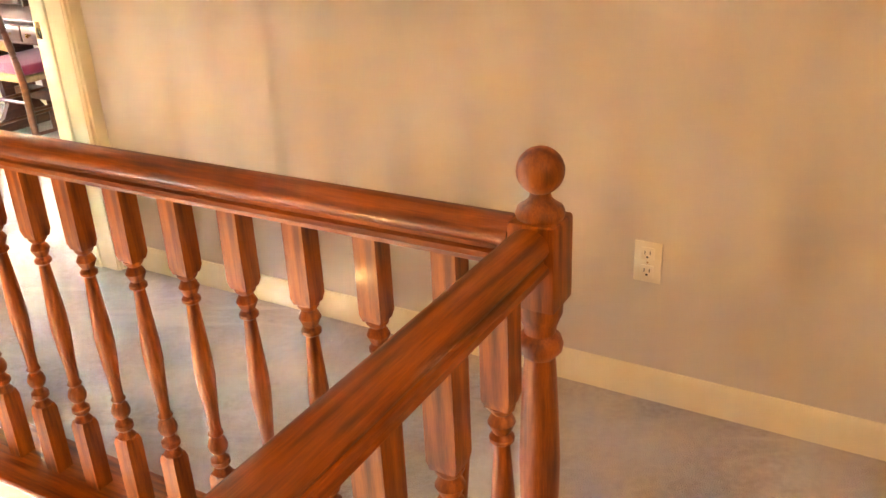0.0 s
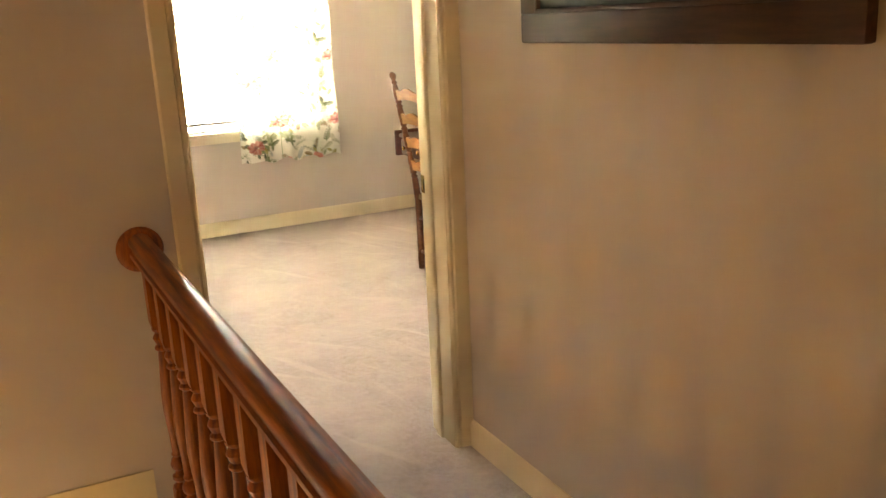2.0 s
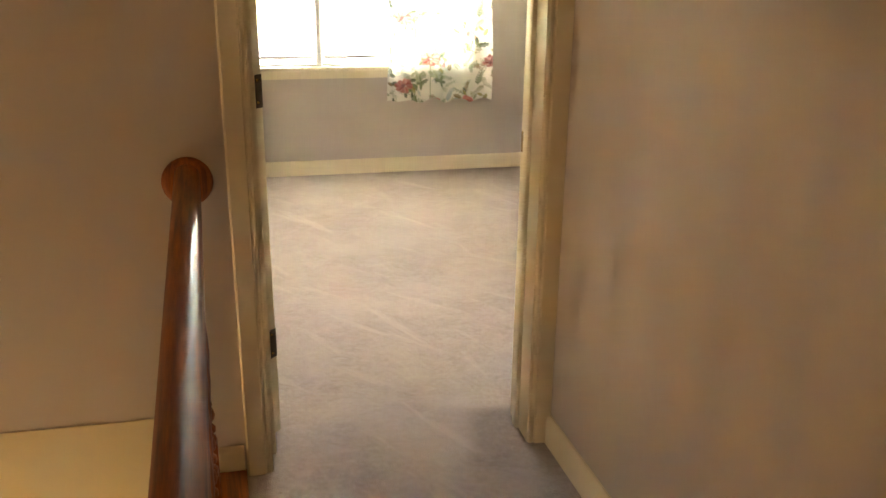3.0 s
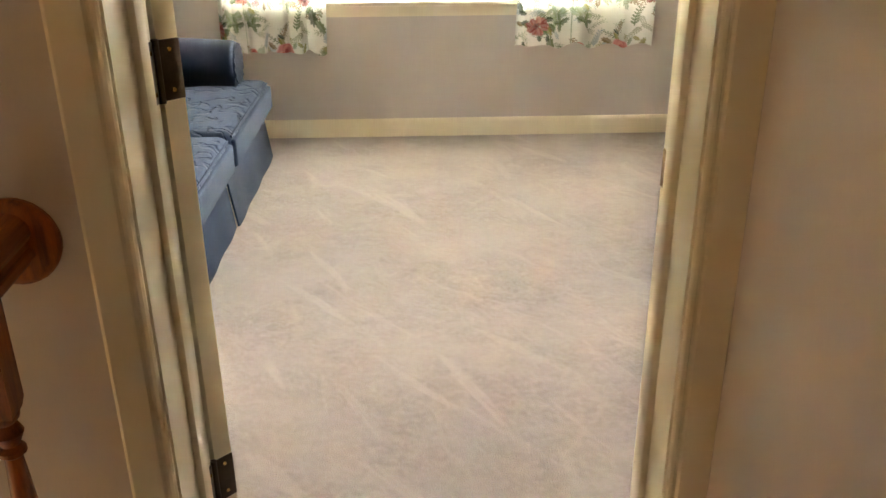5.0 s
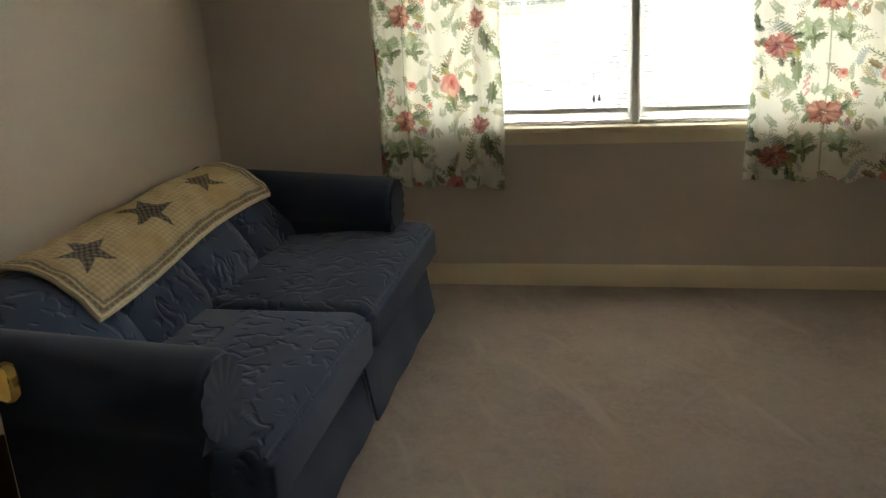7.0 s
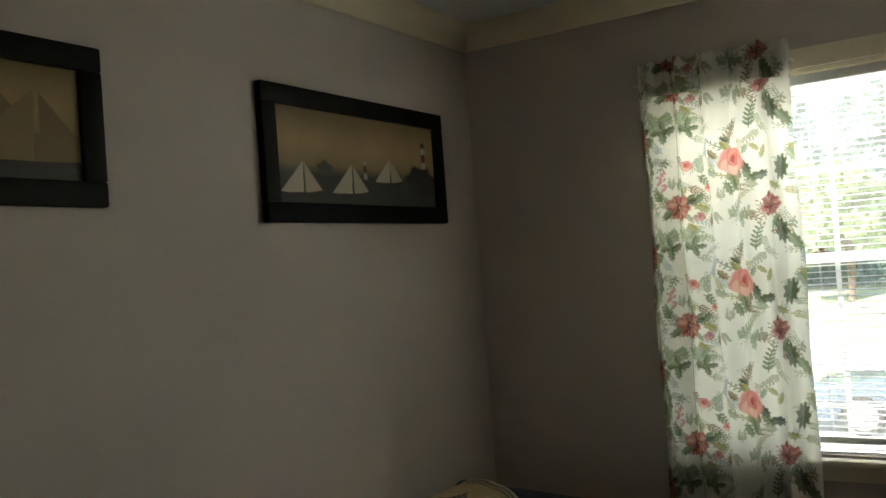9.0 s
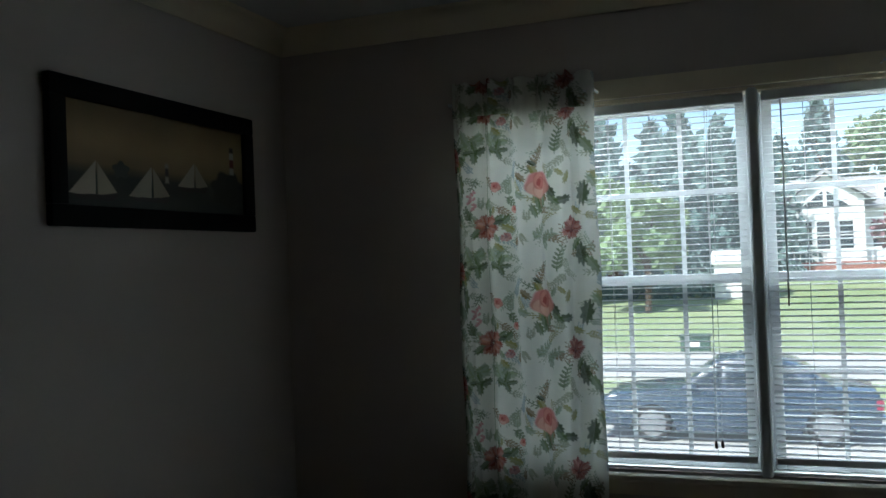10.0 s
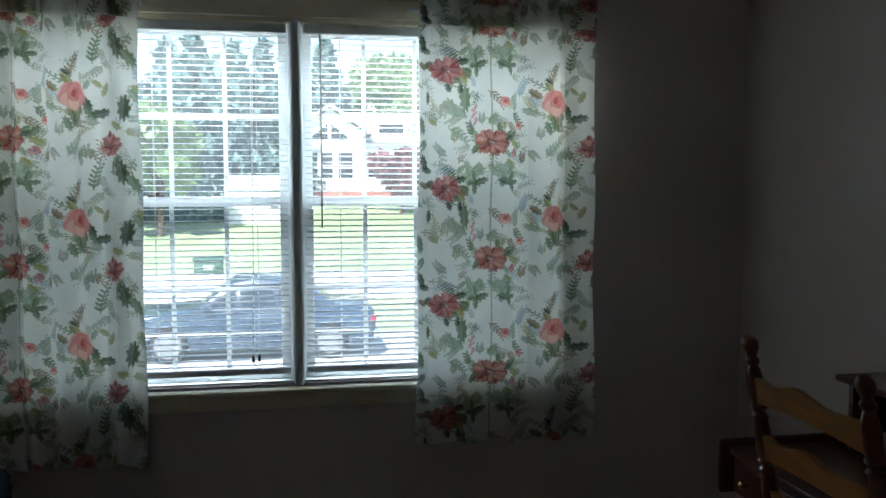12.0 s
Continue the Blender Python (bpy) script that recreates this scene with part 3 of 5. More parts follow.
# ---- printed cloth ----
def blob(x, y, cx, cy, rx, ry, turn=0.0, wave=0.0, lobes=5, phase=0.0):
    """Soft mask of an ellipse with a wavy edge, 1 inside."""
    c, s = math.cos(turn), math.sin(turn)
    a, b = ((x - cx) * c + (y - cy) * s) / rx, (-(x - cx) * s + (y - cy) * c) / ry
    r = np.sqrt(a * a + b * b)
    edge = 1 + wave * np.sin(lobes * np.arctan2(b, a) + phase)
    return np.clip((edge - r) * 6 + 0.5, 0, 1), r, np.arctan2(b, a)


def lay(col, mask, colour):
    return col * (1 - mask[:, None]) + np.array(colour) * mask[:, None]


def floral(px, py):
    """Roses, peonies, leaves, ferns and sprigs on an off-white ground; it repeats every 0.80 by 0.425 m."""
    TX, TY = 0.80, 0.425
    px, py = px % TX, py % TY
    col = np.ones((len(px), 3)) * np.array((0.88, 0.87, 0.79))
    rng = random.Random(5)

    def each(fn, cx, cy, reach):
        cx, cy = cx % TX, cy % TY
        for ox in (-TX, 0, TX):
            for oy in (-TY, 0, TY):
                if -reach < cx + ox < TX + reach and -reach < cy + oy < TY + reach:
                    x, y = px - cx - ox, py - cy - oy
                    near = np.where((abs(x) < reach) & (abs(y) < reach))[0]
                    if len(near):
                        col[near] = fn(x[near], y[near], col[near])

    def leaf(cx, cy, length, turn, colour, width=0.42, strong=0.8):
        def fn(x, y, c):
            m, r, a = blob(x, y, 0, 0, length * 0.9, length * width * 0.95, turn, 0.17, 9, 40 * (cx + cy))
            side = -x * math.sin(turn) + y * math.cos(turn)
            c = lay(c, m * strong, colour)
            c = lay(c, m * (side > 0) * 0.35, tuple(0.5 + 0.4 * k for k in colour))
            return lay(c, np.clip(1 - abs(side) / 0.0020, 0, 1) * m * 0.5, tuple(0.4 + 0.5 * k for k in colour))
        each(fn, cx, cy, length * 1.3)

    def stem(cx, cy, length, turn, bend, colour):
        for k in range(int(length / 0.005)):
            t = k * 0.005
            leaf(cx + t * math.cos(turn + bend * t), cy + t * math.sin(turn + bend * t), 0.0048, turn + bend * t, colour, 0.45, 0.8)

    def cluster(cx, cy, r, n, colour, tones=0.25):
        for k in range(n):
            a = 6.28 * k / n + rng.uniform(-0.3, 0.3)
            f = 1 + rng.uniform(-tones, tones)
            leaf(cx + 0.55 * r * math.cos(a), cy + 0.55 * r * math.sin(a), r * rng.uniform(0.45, 0.7), a + rng.uniform(-0.4, 0.4), tuple(min(1, f * q) for q in colour), 0.45)

    def sprig(cx, cy, length, turn, colour, n, size=0.012):
        stem(cx, cy, length, turn, 3.0, colour)
        for k in range(n):
            t = (k + 0.7) / n
            d = turn + 3.0 * length * t
            bx, by = cx + length * t * math.cos(d), cy + length * t * math.sin(d)
            for s in (-1, 1):
                leaf(bx + 0.009 * math.cos(d + s), by + 0.009 * math.sin(d + s), size * (1.1 - 0.5 * t), d + s * 0.8, colour, 0.38, 0.8)

    def rose(cx, cy, size):
        def fn(x, y, c):
            m, r, a = blob(x, y, 0, 0, size, size * 0.88, 0.2, 0.06, 5, 1.0)
            c = lay(c, m, (0.80, 0.46, 0.42))
            for k, (ox, oy, rr) in enumerate(((-0.35, 0.25, 0.62), (0.38, 0.2, 0.6), (0.0, 0.45, 0.6), (0.0, -0.25, 0.62), (0.16, -0.14, 0.40), (-0.10, -0.16, 0.26))):
                m2, r2, a2 = blob(x, y, ox * size, oy * size, rr * size, rr * size * 0.9, 0.4 * k, 0.07, 4, k)
                c = lay(c, m2 * m, ((0.84, 0.60, 0.51), (0.80, 0.50, 0.43), (0.86, 0.64, 0.54), (0.80, 0.47, 0.40), (0.74, 0.38, 0.33), (0.62, 0.25, 0.22))[k])
                c = lay(c, m2 * m * np.clip((r2 - 0.82) * 8, 0, 1) * 0.5, (0.62, 0.28, 0.25))
            return c
        each(fn, cx, cy, size * 1.4)

    def peony(cx, cy, size, light, dark):
        petals = [(rng.uniform(0, 6.28), rng.uniform(0.45, 0.95), rng.random()) for _ in range(44)]
        for a, d, q in petals:
            leaf(cx + size * 0.75 * d * math.cos(a), cy + size * 0.7 * d * math.sin(a), size * rng.uniform(0.22, 0.40), a + rng.uniform(-0.3, 0.3), tuple(l * q + k * (1 - q) for l, k in zip(light, dark)), 0.55, 0.95)
        for k in range(5):
            leaf(cx + rng.uniform(-0.2, 0.2) * size, cy + rng.uniform(-0.2, 0.2) * size, size * 0.22, rng.uniform(0, 6.3), tuple(0.7 * q for q in dark), 0.4)

    green, dark, sage, moss, blue, brown = (0.24, 0.31, 0.15), (0.12, 0.16, 0.08), (0.44, 0.50, 0.34), (0.48, 0.46, 0.19), (0.50, 0.58, 0.56), (0.38, 0.29, 0.14)
    for k in range(95):
        sprig(rng.uniform(0, TX), rng.uniform(0, TY), rng.uniform(0.035, 0.085), rng.uniform(0, 6.3), rng.choice((sage, sage, (0.50, 0.52, 0.36), blue, green, brown, moss)), rng.randint(4, 8), rng.uniform(0.006, 0.010))
    stem(0.29, 0.02, 0.40, 1.57, 0.0, sage)
    cluster(0.215, 0.10, 0.052, 6, sage)
    cluster(0.235, 0.125, 0.04, 4, green)
    cluster(0.335, 0.10, 0.046, 6, sage)
    cluster(0.35, 0.125, 0.036, 4, green)
    for x, y, ln, tn, q in ((0.135, 0.285, 0.038, 1.2, sage), (0.178, 0.25, 0.05, 1.5, green), (0.165, 0.30, 0.03, 0.8, sage), (0.45, 0.295, 0.032, 0.3, sage), (0.505, 0.355, 0.028, 1.2, green), (0.53, 0.345, 0.026, 1.8, green), (0.632, 0.32, 0.036, -0.2, dark), (0.60, 0.315, 0.028, 0.9, green),
                            (0.02, 0.06, 0.034, 1.2, dark), (0.035, 0.085, 0.028, 0.2, dark), (0.012, 0.35, 0.03, 1.4, green), (0.645, 0.24, 0.026, 2.0, moss), (0.62, 0.22, 0.02, 0.8, moss), (0.05, 0.25, 0.026, 1.6, dark), (0.07, 0.335, 0.024, 0.5, moss)):
        leaf(x, y, ln, tn, q)
    for k in range(8):
        leaf(0.112 + 0.0065 * k, 0.075 + 0.007 * k, 0.026 - 0.002 * abs(k - 3), -0.65, dark, 0.11)
    sprig(0.41, 0.24, 0.07, -1.4, blue, 6, 0.013)
    sprig(0.50, 0.21, 0.09, -1.4, brown, 7, 0.011)
    sprig(0.50, 0.46, 0.08, -1.0, sage, 5, 0.017)
    sprig(0.545, 0.05, 0.07, -0.8, sage, 5, 0.016)
    sprig(0.61, 0.15, 0.09, -1.6, green, 6, 0.013)
    sprig(0.13, 0.36, 0.08, 0.4, sage, 5, 0.016)
    sprig(0.37, 0.30, 0.07, 0.6, green, 5, 0.013)
    sprig(0.22, 0.38, 0.05, -2.2, green, 4, 0.015)
    for k in range(14):
        leaf(0.225 + rng.uniform(-0.014, 0.014), 0.275 + 0.005 * k, 0.008, rng.uniform(0, 3), (0.74, 0.42, 0.40), 0.6)
    for fx, fy, fr in ((0.535, 0.262, 0.075), (0.29, 0.405, 0.085), (0.11, 0.150, 0.08)):
        for k in range(13):
            a, d = rng.uniform(0, 6.28), fr * rng.uniform(0.55, 1.15)
            leaf(fx + d * math.cos(a), fy + d * math.sin(a), rng.uniform(0.014, 0.028), a + rng.uniform(-0.7, 0.7), rng.choice((green, moss, dark, brown, sage)), 0.45, 0.85)
    rose(0.535, 0.262, 0.054)
    peony(0.29, 0.405, 0.060, (0.77, 0.50, 0.39), (0.43, 0.15, 0.10))
    peony(0.11, 0.150, 0.054, (0.74, 0.45, 0.37), (0.41, 0.13, 0.11))
    peony(0.675, 0.0, 0.050, (0.75, 0.47, 0.39), (0.41, 0.14, 0.11))
    for x, y, ln, tn, q in ((0.72, 0.09, 0.045, 1.4, dark), (0.755, 0.13, 0.038, 1.0, green), (0.70, 0.055, 0.03, 2.2, green), (0.735, 0.30, 0.045, 1.7, dark), (0.77, 0.26, 0.035, 0.9, sage), (0.70, 0.36, 0.028, 0.4, moss)):
        leaf(x, y, ln, tn, q)
    rose(0.335, 0.260, 0.021)
    rose(0.405, 0.345, 0.016)
    peony(0.37, 0.445, 0.02, (0.75, 0.5, 0.45), (0.55, 0.25, 0.22))
    ground = np.array((0.88, 0.87, 0.79))
    return ground * (col / ground) ** 1.6


def curtain(label, x0, x1, top_in, zb, shift, seed, folds, full):
    """A panel gathered on a rod through a header with a ruffle; the folds deepen downwards."""
    rng = random.Random(seed)
    amp = [(rng.uniform(0.4, 1.0), rng.uniform(0, 6.3), folds * rng.uniform(0.6, 1.4)) for _ in range(5)]
    y0, zt = D - 0.075, 2.128
    width = (x1 - x0) * full

    def wave(u):
        return sum(a * np.sin(2 * math.pi * f * u + p) for a, p, f in amp) / 2.2

    def place(u, v):
        z = zt - v * (zt - zb)
        gather = np.exp(-((z - 2.02) / 0.035) ** 2) * 0.45
        small = 0.006 * np.sin(2 * math.pi * folds * 3.3 * u + seed) * np.clip((z - 1.9) / 0.15, 0, 1)
        x = x0 + (x1 - x0) * u + np.clip((z - zb) / (zt - zb), 0, 1) * top_in * (u - 0.5) + 0.004 * np.sin(z * 9 + u * 14)
        x = x + 0.010 * np.cos(2 * math.pi * folds * u) * (1 - v * 0.4)
        y = y0 - 0.030 * wave(u) * (0.35 + 0.65 * v) * (1 - gather) + small
        y = y + 0.010 * np.sin(7 * v + 4 * u) * v
        y = y - 0.014 * np.abs(np.sin(math.pi * folds * 1.35 * u + 0.5 * np.sin(5 * u) + seed)) * (0.5 + 0.5 * v)
        ruffle = np.clip((z - 2.09) / 0.04, 0, 1)
        y = y + 0.012 * ruffle * np.sin(2 * math.pi * folds * 2.3 * u)
        z = z + ruffle * 0.008 * np.sin(2 * math.pi * folds * 1.9 * u + 1) + 0.02 * wave(u) * np.clip(v * 6 - 5, 0, 1)
        return x, y, z

    def tone(u, v):
        return floral(u * width + shift, v * (zt - zb) + 0.298)

    nu, nv = int(width / 0.0023), int((zt - zb) / 0.0023)
    c = thing("curtain", ((x0 + x1) / 2, D - 0.075, zb), label, "curtain", "window curtains")
    me = sheet("panel", lambda u, v: tuple(a - b for a, b in zip(place(u, v), BASE[c])), tone, CURTAIN, nu, nv)
    o = new("panel", me)
    o.parent = c
    me2 = sheet("header", lambda u, v: tuple(a - b for a, b in zip((place(u, v * 0.075)[0], place(u, v * 0.075)[1] - 0.010, place(u, v * 0.075)[2] + 0.002), BASE[c])), lambda u, v: tone(u, v * 0.075 + 0.32), CURTAIN, nu // 2, 40)
    o = new("header", me2)
    o.parent = c
    part("curtain_rod", tube([(x0 - 0.015, D - 0.001, 2.06), (x0 - 0.012, D - 0.068, 2.06), (x1 + 0.012, D - 0.068, 2.06), (x1 + 0.015, D - 0.001, 2.06)], 0.006), WHITE, c)
    return c


curtain("short off-white rose-print curtain panel drawn narrow beside the blind", -0.605, -0.078, 0.0, 0.465, 0.13, 3, 5, 1.24)
curtain("wider off-white rose-print curtain panel beside the blind", 0.866, 1.558, -0.035, 0.478, 0.0, 8, 4, 1.0)


# ---- blinds ----
def blind(x0, x1, tilt):
    b = thing("window_blind", ((x0 + x1) / 2, D + 0.045, WZ0), "white aluminium mini blind, lowered with open slats", "blind", "mini blinds")
    y, gap = D + 0.045, 0.0213
    part("headrail", box(x0, x1, y - 0.013, y + 0.013, 1.985, 2.017, 0.002), WHITE, b)
    n = 57
    zs = [1.97 - gap * k for k in range(n)]
    half = 0.0125
    prof = [(-half, -0.0008), (-half * 0.5, 0.0010), (0, 0.0016), (half * 0.5, 0.0010), (half, -0.0008)]
    ct, st = math.cos(radians(tilt)), math.sin(radians(tilt))
    pts = [(u * ct - w * st, u * st + w * ct) for u, w in prof]
    outline = pts + [(a, c - 0.0005) for a, c in reversed(pts)]
    slat = part("slat", prism([(y + a, zs[0] + c) for a, c in outline], x0 + 0.003, x1 - 0.003, "x"), BLINDWHITE, b)
    for k in range(1, n):
        o = new("slat", slat.data)
        o.parent, o.location, o.rotation_euler = b, (0, 0, zs[k] - zs[0]), (0, 0, 0)
    part("bottom_rail", box(x0, x1, y - 0.012, y + 0.012, zs[-1] - 0.036, zs[-1] - 0.014, 0.003), WHITE, b)
    for x in (x0 + 0.13, (x0 + x1) / 2, x1 - 0.13):
        part("ladder_cord", merge(tube([(x, y - 0.0135, 1.985), (x, y - 0.0135, zs[-1] - 0.014)], 0.0008, 5), tube([(x, y + 0.0135, 1.985), (x, y + 0.0135, zs[-1] - 0.014)], 0.0008, 5)), WHITE, b)
    part("tilt_wand", tube([(x0 + 0.06, y - 0.02, 1.985), (x0 + 0.06, y - 0.024, 1.28)], 0.003, 6), WHITE, b)
    for dx, z in ((0.0, 0.815), (0.022, 0.818)):
        c = part("lift_cord", tube([(x1 - 0.12 + dx * 0.5, y - 0.018, 1.985), (x1 - 0.135 + dx, y - 0.022, z)], 0.001, 5), WHITE, b)
        part("tassel", lathe([(0.002, z + 0.002), (0.005, z - 0.006), (0.006, z - 0.022), (0.002, z - 0.025)], (x1 - 0.135 + dx, y - 0.022, 0), 8), BRONZE, c, "dark cord tassel")
    return b


BLINDWHITE = material("white enamelled slat", (0.80, 0.82, 0.82), 0.45, 0.02, 6, 150, 0.02)
blind(WX0 + 0.016, MX - 0.03, 3)
blind(MX + 0.03, WX1 - 0.016, 8)


# ---- sofa ----
sofa = thing("sofa", (-0.87, 2.17, 0), "navy blue quilted sofa with rolled arms and skirt", "sofa")
SY0, SY1 = 1.28, 3.10


def puff(bm, cuts, fn):
    bmesh.ops.subdivide_edges(bm, edges=bm.edges[:], cuts=cuts, use_grid_fill=True)
    for v in bm.verts:
        v.co = Vector(fn(v.co.copy()))
    return bm


part("frame", box(-1.33, -0.47, SY0 + 0.05, SY1 - 0.05, 0.03, 0.27, 0.01), BLUESHADED, sofa)


def skirt(x, y0, y1, flare):
    """A hanging cloth panel with soft waves."""
    bm = bmesh.new()
    n, m = 24, 6
    g = [[bm.verts.new((x + flare * (1 - j / m) + 0.003 * math.sin(i * 0.7) * (1 - j / m), y0 + (y1 - y0) * i / n, 0.008 + 0.265 * j / m)) for i in range(n + 1)] for j in range(m + 1)]
    for j in range(m):
        for i in range(n):
            bm.faces.new((g[j][i], g[j][i + 1], g[j + 1][i + 1], g[j + 1][i]))
    r = bmesh.ops.extrude_face_region(bm, geom=bm.faces[:])
    bmesh.ops.translate(bm, verts=[v for v in r["geom"] if isinstance(v, bmesh.types.BMVert)], vec=(-0.008, 0, 0))
    return bm


part("skirt_panel", skirt(-0.385, SY0 + 0.045, 2.125, 0.035), BLUEPLAIN, sofa)
part("skirt_panel", skirt(-0.382, 2.14, SY1 - 0.05, 0.040), BLUEPLAIN, sofa)
for z in (0.272, 0.246):
    part("skirt_welt", tube([(-0.372, SY0 + 0.05, z), (-0.372, 2.12, z), (-0.370, 2.15, z), (-0.370, SY1 - 0.055, z)], 0.0055, 8), BLUESHADED, sofa)
# near-black sheet behind the gap between the two front skirt panels
part("skirt_gap_back", box(-0.41, -0.398, 2.07, 2.20, 0.01, 0.26), BLACKCLOTH, sofa)
for y in (SY0 + 0.045, SY1 - 0.05):
    part("skirt_panel", box(-1.30, -0.385, y - 0.004, y + 0.004, 0.008, 0.27, 0.003), BLUESHADED, sofa)
part("seat_rail", box(-0.9, -0.378, SY0 + 0.045, SY1 - 0.05, 0.20, 0.285, 0.015), BLUESHADED, sofa)


def cushion(y0, y1, near):
    """T-shaped seat cushion: the front wraps before the arm."""
    a = 0.22
    if near:
        o = [(-0.335, y0), (-0.335, y1), (-0.95, y1), (-0.95, y0 + a), (-0.50, y0 + a), (-0.50, y0)]
    else:
        o = [(-0.335, y0), (-0.335, y1), (-0.50, y1), (-0.50, y1 - a), (-0.95, y1 - a), (-0.95, y0)]
    bm = prism(o, 0.235, 0.388, "z", 0.045, 4)
    cx, cy = -0.66, (y0 + y1) / 2
    bmesh.ops.triangulate(bm, faces=[f for f in bm.faces if len(f.verts) > 4])
    for v in bm.verts:
        if v.co.z > 0.35:
            v.co.z += 0.022 * max(0, 1 - ((v.co.x - cx) / 0.4) ** 2) * max(0, 1 - ((v.co.y - cy) / 0.55) ** 2)
    return bm


for y0, y1, near in ((SY0 + 0.01, 2.128, True), (2.132, SY1 - 0.02, False)):
    c = part("seat_cushion", cushion(y0, y1, near), BLUEQ, sofa)
    part("front_band", box(-0.352, -0.326, y0 + 0.022, y1 - 0.022, 0.250, 0.362, 0.0125, 4), BLUEPLAIN, c, "plain navy front band")
    part("piping", tube([(-0.345, y0 + 0.03, 0.372), (-0.342, (y0 + y1) / 2, 0.374), (-0.345, y1 - 0.03, 0.372)], 0.005, 8), BLUEPLAIN, c)


def arm(y0, y1, sign):
    yc, r = (y0 + y1) / 2, 0.115
    o = [(y0 + 0.035, 0.03), (y0 + 0.03, 0.40)]
    for k in range(0, 19):
        a = math.pi * (1.22 - 1.44 * k / 18)
        o.append((yc + r * math.cos(a), 0.485 + r * 0.92 * math.sin(a)))
    o += [(y1 - 0.03, 0.40), (y1 - 0.035, 0.03)]
    bm = prism(o, -1.28, -0.455, "x")
    edge = [e for e in bm.edges if all(abs(v.co.x + 0.455) < 1e-4 for v in e.verts)]
    bmesh.ops.bevel(bm, geom=edge, offset=0.03, segments=4, profile=0.6, affect="EDGES")
    for v in bm.verts:
        if v.co.x < -0.9:
            v.co.z += 0.05 * ((-0.9 - v.co.x) / 0.38) * min(1.0, v.co.z / 0.4)
    return bm


for y0, y1, s in ((SY0 - 0.02, SY0 + 0.215, -1), (SY1 - 0.245, SY1 - 0.005, 1)):
    a = part("arm", arm(y0, y1, s), BLUESHADED, sofa)
    yc = (y0 + y1) / 2
    pleat = bmesh.new()
    centre = pleat.verts.new((-0.452, yc, 0.47))
    ring = []
    for k in range(48):
        t = 2 * math.pi * k / 48
        rr = 0.102
        ring.append(pleat.verts.new((-0.450 + 0.0025 * math.sin(k * 1.7), yc + rr * math.cos(t), 0.485 + rr * 0.92 * math.sin(t))))
    for k in range(48):
        pleat.faces.new((centre, ring[k], ring[(k + 1) % 48]))
    r = bmesh.ops.extrude_face_region(pleat, geom=pleat.faces[:])
    bmesh.ops.translate(pleat, verts=[v for v in r["geom"] if isinstance(v, bmesh.types.BMVert)], vec=(-0.012, 0, 0))
    part("pleated_front", pleat, BLUESHADED, a)

BACK = [(-0.84, 0.33), (-0.865, 0.42), (-0.915, 0.50), (-0.975, 0.57), (-1.045, 0.62), (-1.115, 0.645), (-1.185, 0.645), (-1.25, 0.615), (-1.30, 0.56), (-1.325, 0.47), (-1.33, 0.05)]


def back_section(y0, y1, k, n):
    bm = bmesh.new()
    rows, m = [], 14
    for i in range(m + 1):
        t = i / m
        y = y0 + (y1 - y0) * t
        bulge = 0.022 * (1 - (2 * t - 1) ** 6) - 0.012
        whole = (y - 1.36) / (3.02 - 1.36)
        drop = 0.13 * (max(0, 0.16 - whole) / 0.16) ** 2 + 0.06 * (max(0, whole - 0.84) / 0.16) ** 2
        ring = []
        for j, (x, z) in enumerate(BACK):
            up = max(0, (z - 0.4) / 0.33)
            ring.append(bm.verts.new((x + bulge * (1 if j < 6 else 0.3), y, z - drop * up + bulge * 0.5 * up)))
        rows.append(ring)
    for a, b in zip(rows, rows[1:]):
        for j in range(len(BACK) - 1):
            bm.faces.new((a[j], b[j], b[j + 1], a[j + 1]))
    for r in (rows[0], rows[-1]):
        bm.faces.new(r)
    return bm


cuts = [1.38, 1.80, 2.18, 2.56, 2.99]
for k in range(4):
    part("back_section", back_section(cuts[k] + 0.001, cuts[k + 1] - 0.001, k, 4), BLUEQ, sofa)


# ---- quilt over the back of the sofa ----
def star(x, y, cx, cy, r, turn):
    a = np.arctan2(y - cy, x - cx) + turn
    d = np.hypot(x - cx, y - cy)
    k = 2 * math.pi / 5
    m = abs((a % k) - k / 2)
    inner = 0.40 * r
    edge = inner * r * math.sin(k / 2) / (r * np.sin(k / 2 - (k / 2 - m)) + inner * np.sin(k / 2 - m) + 1e-6)
    return np.clip((edge - d) * 500 + 0.5, 0, 1)


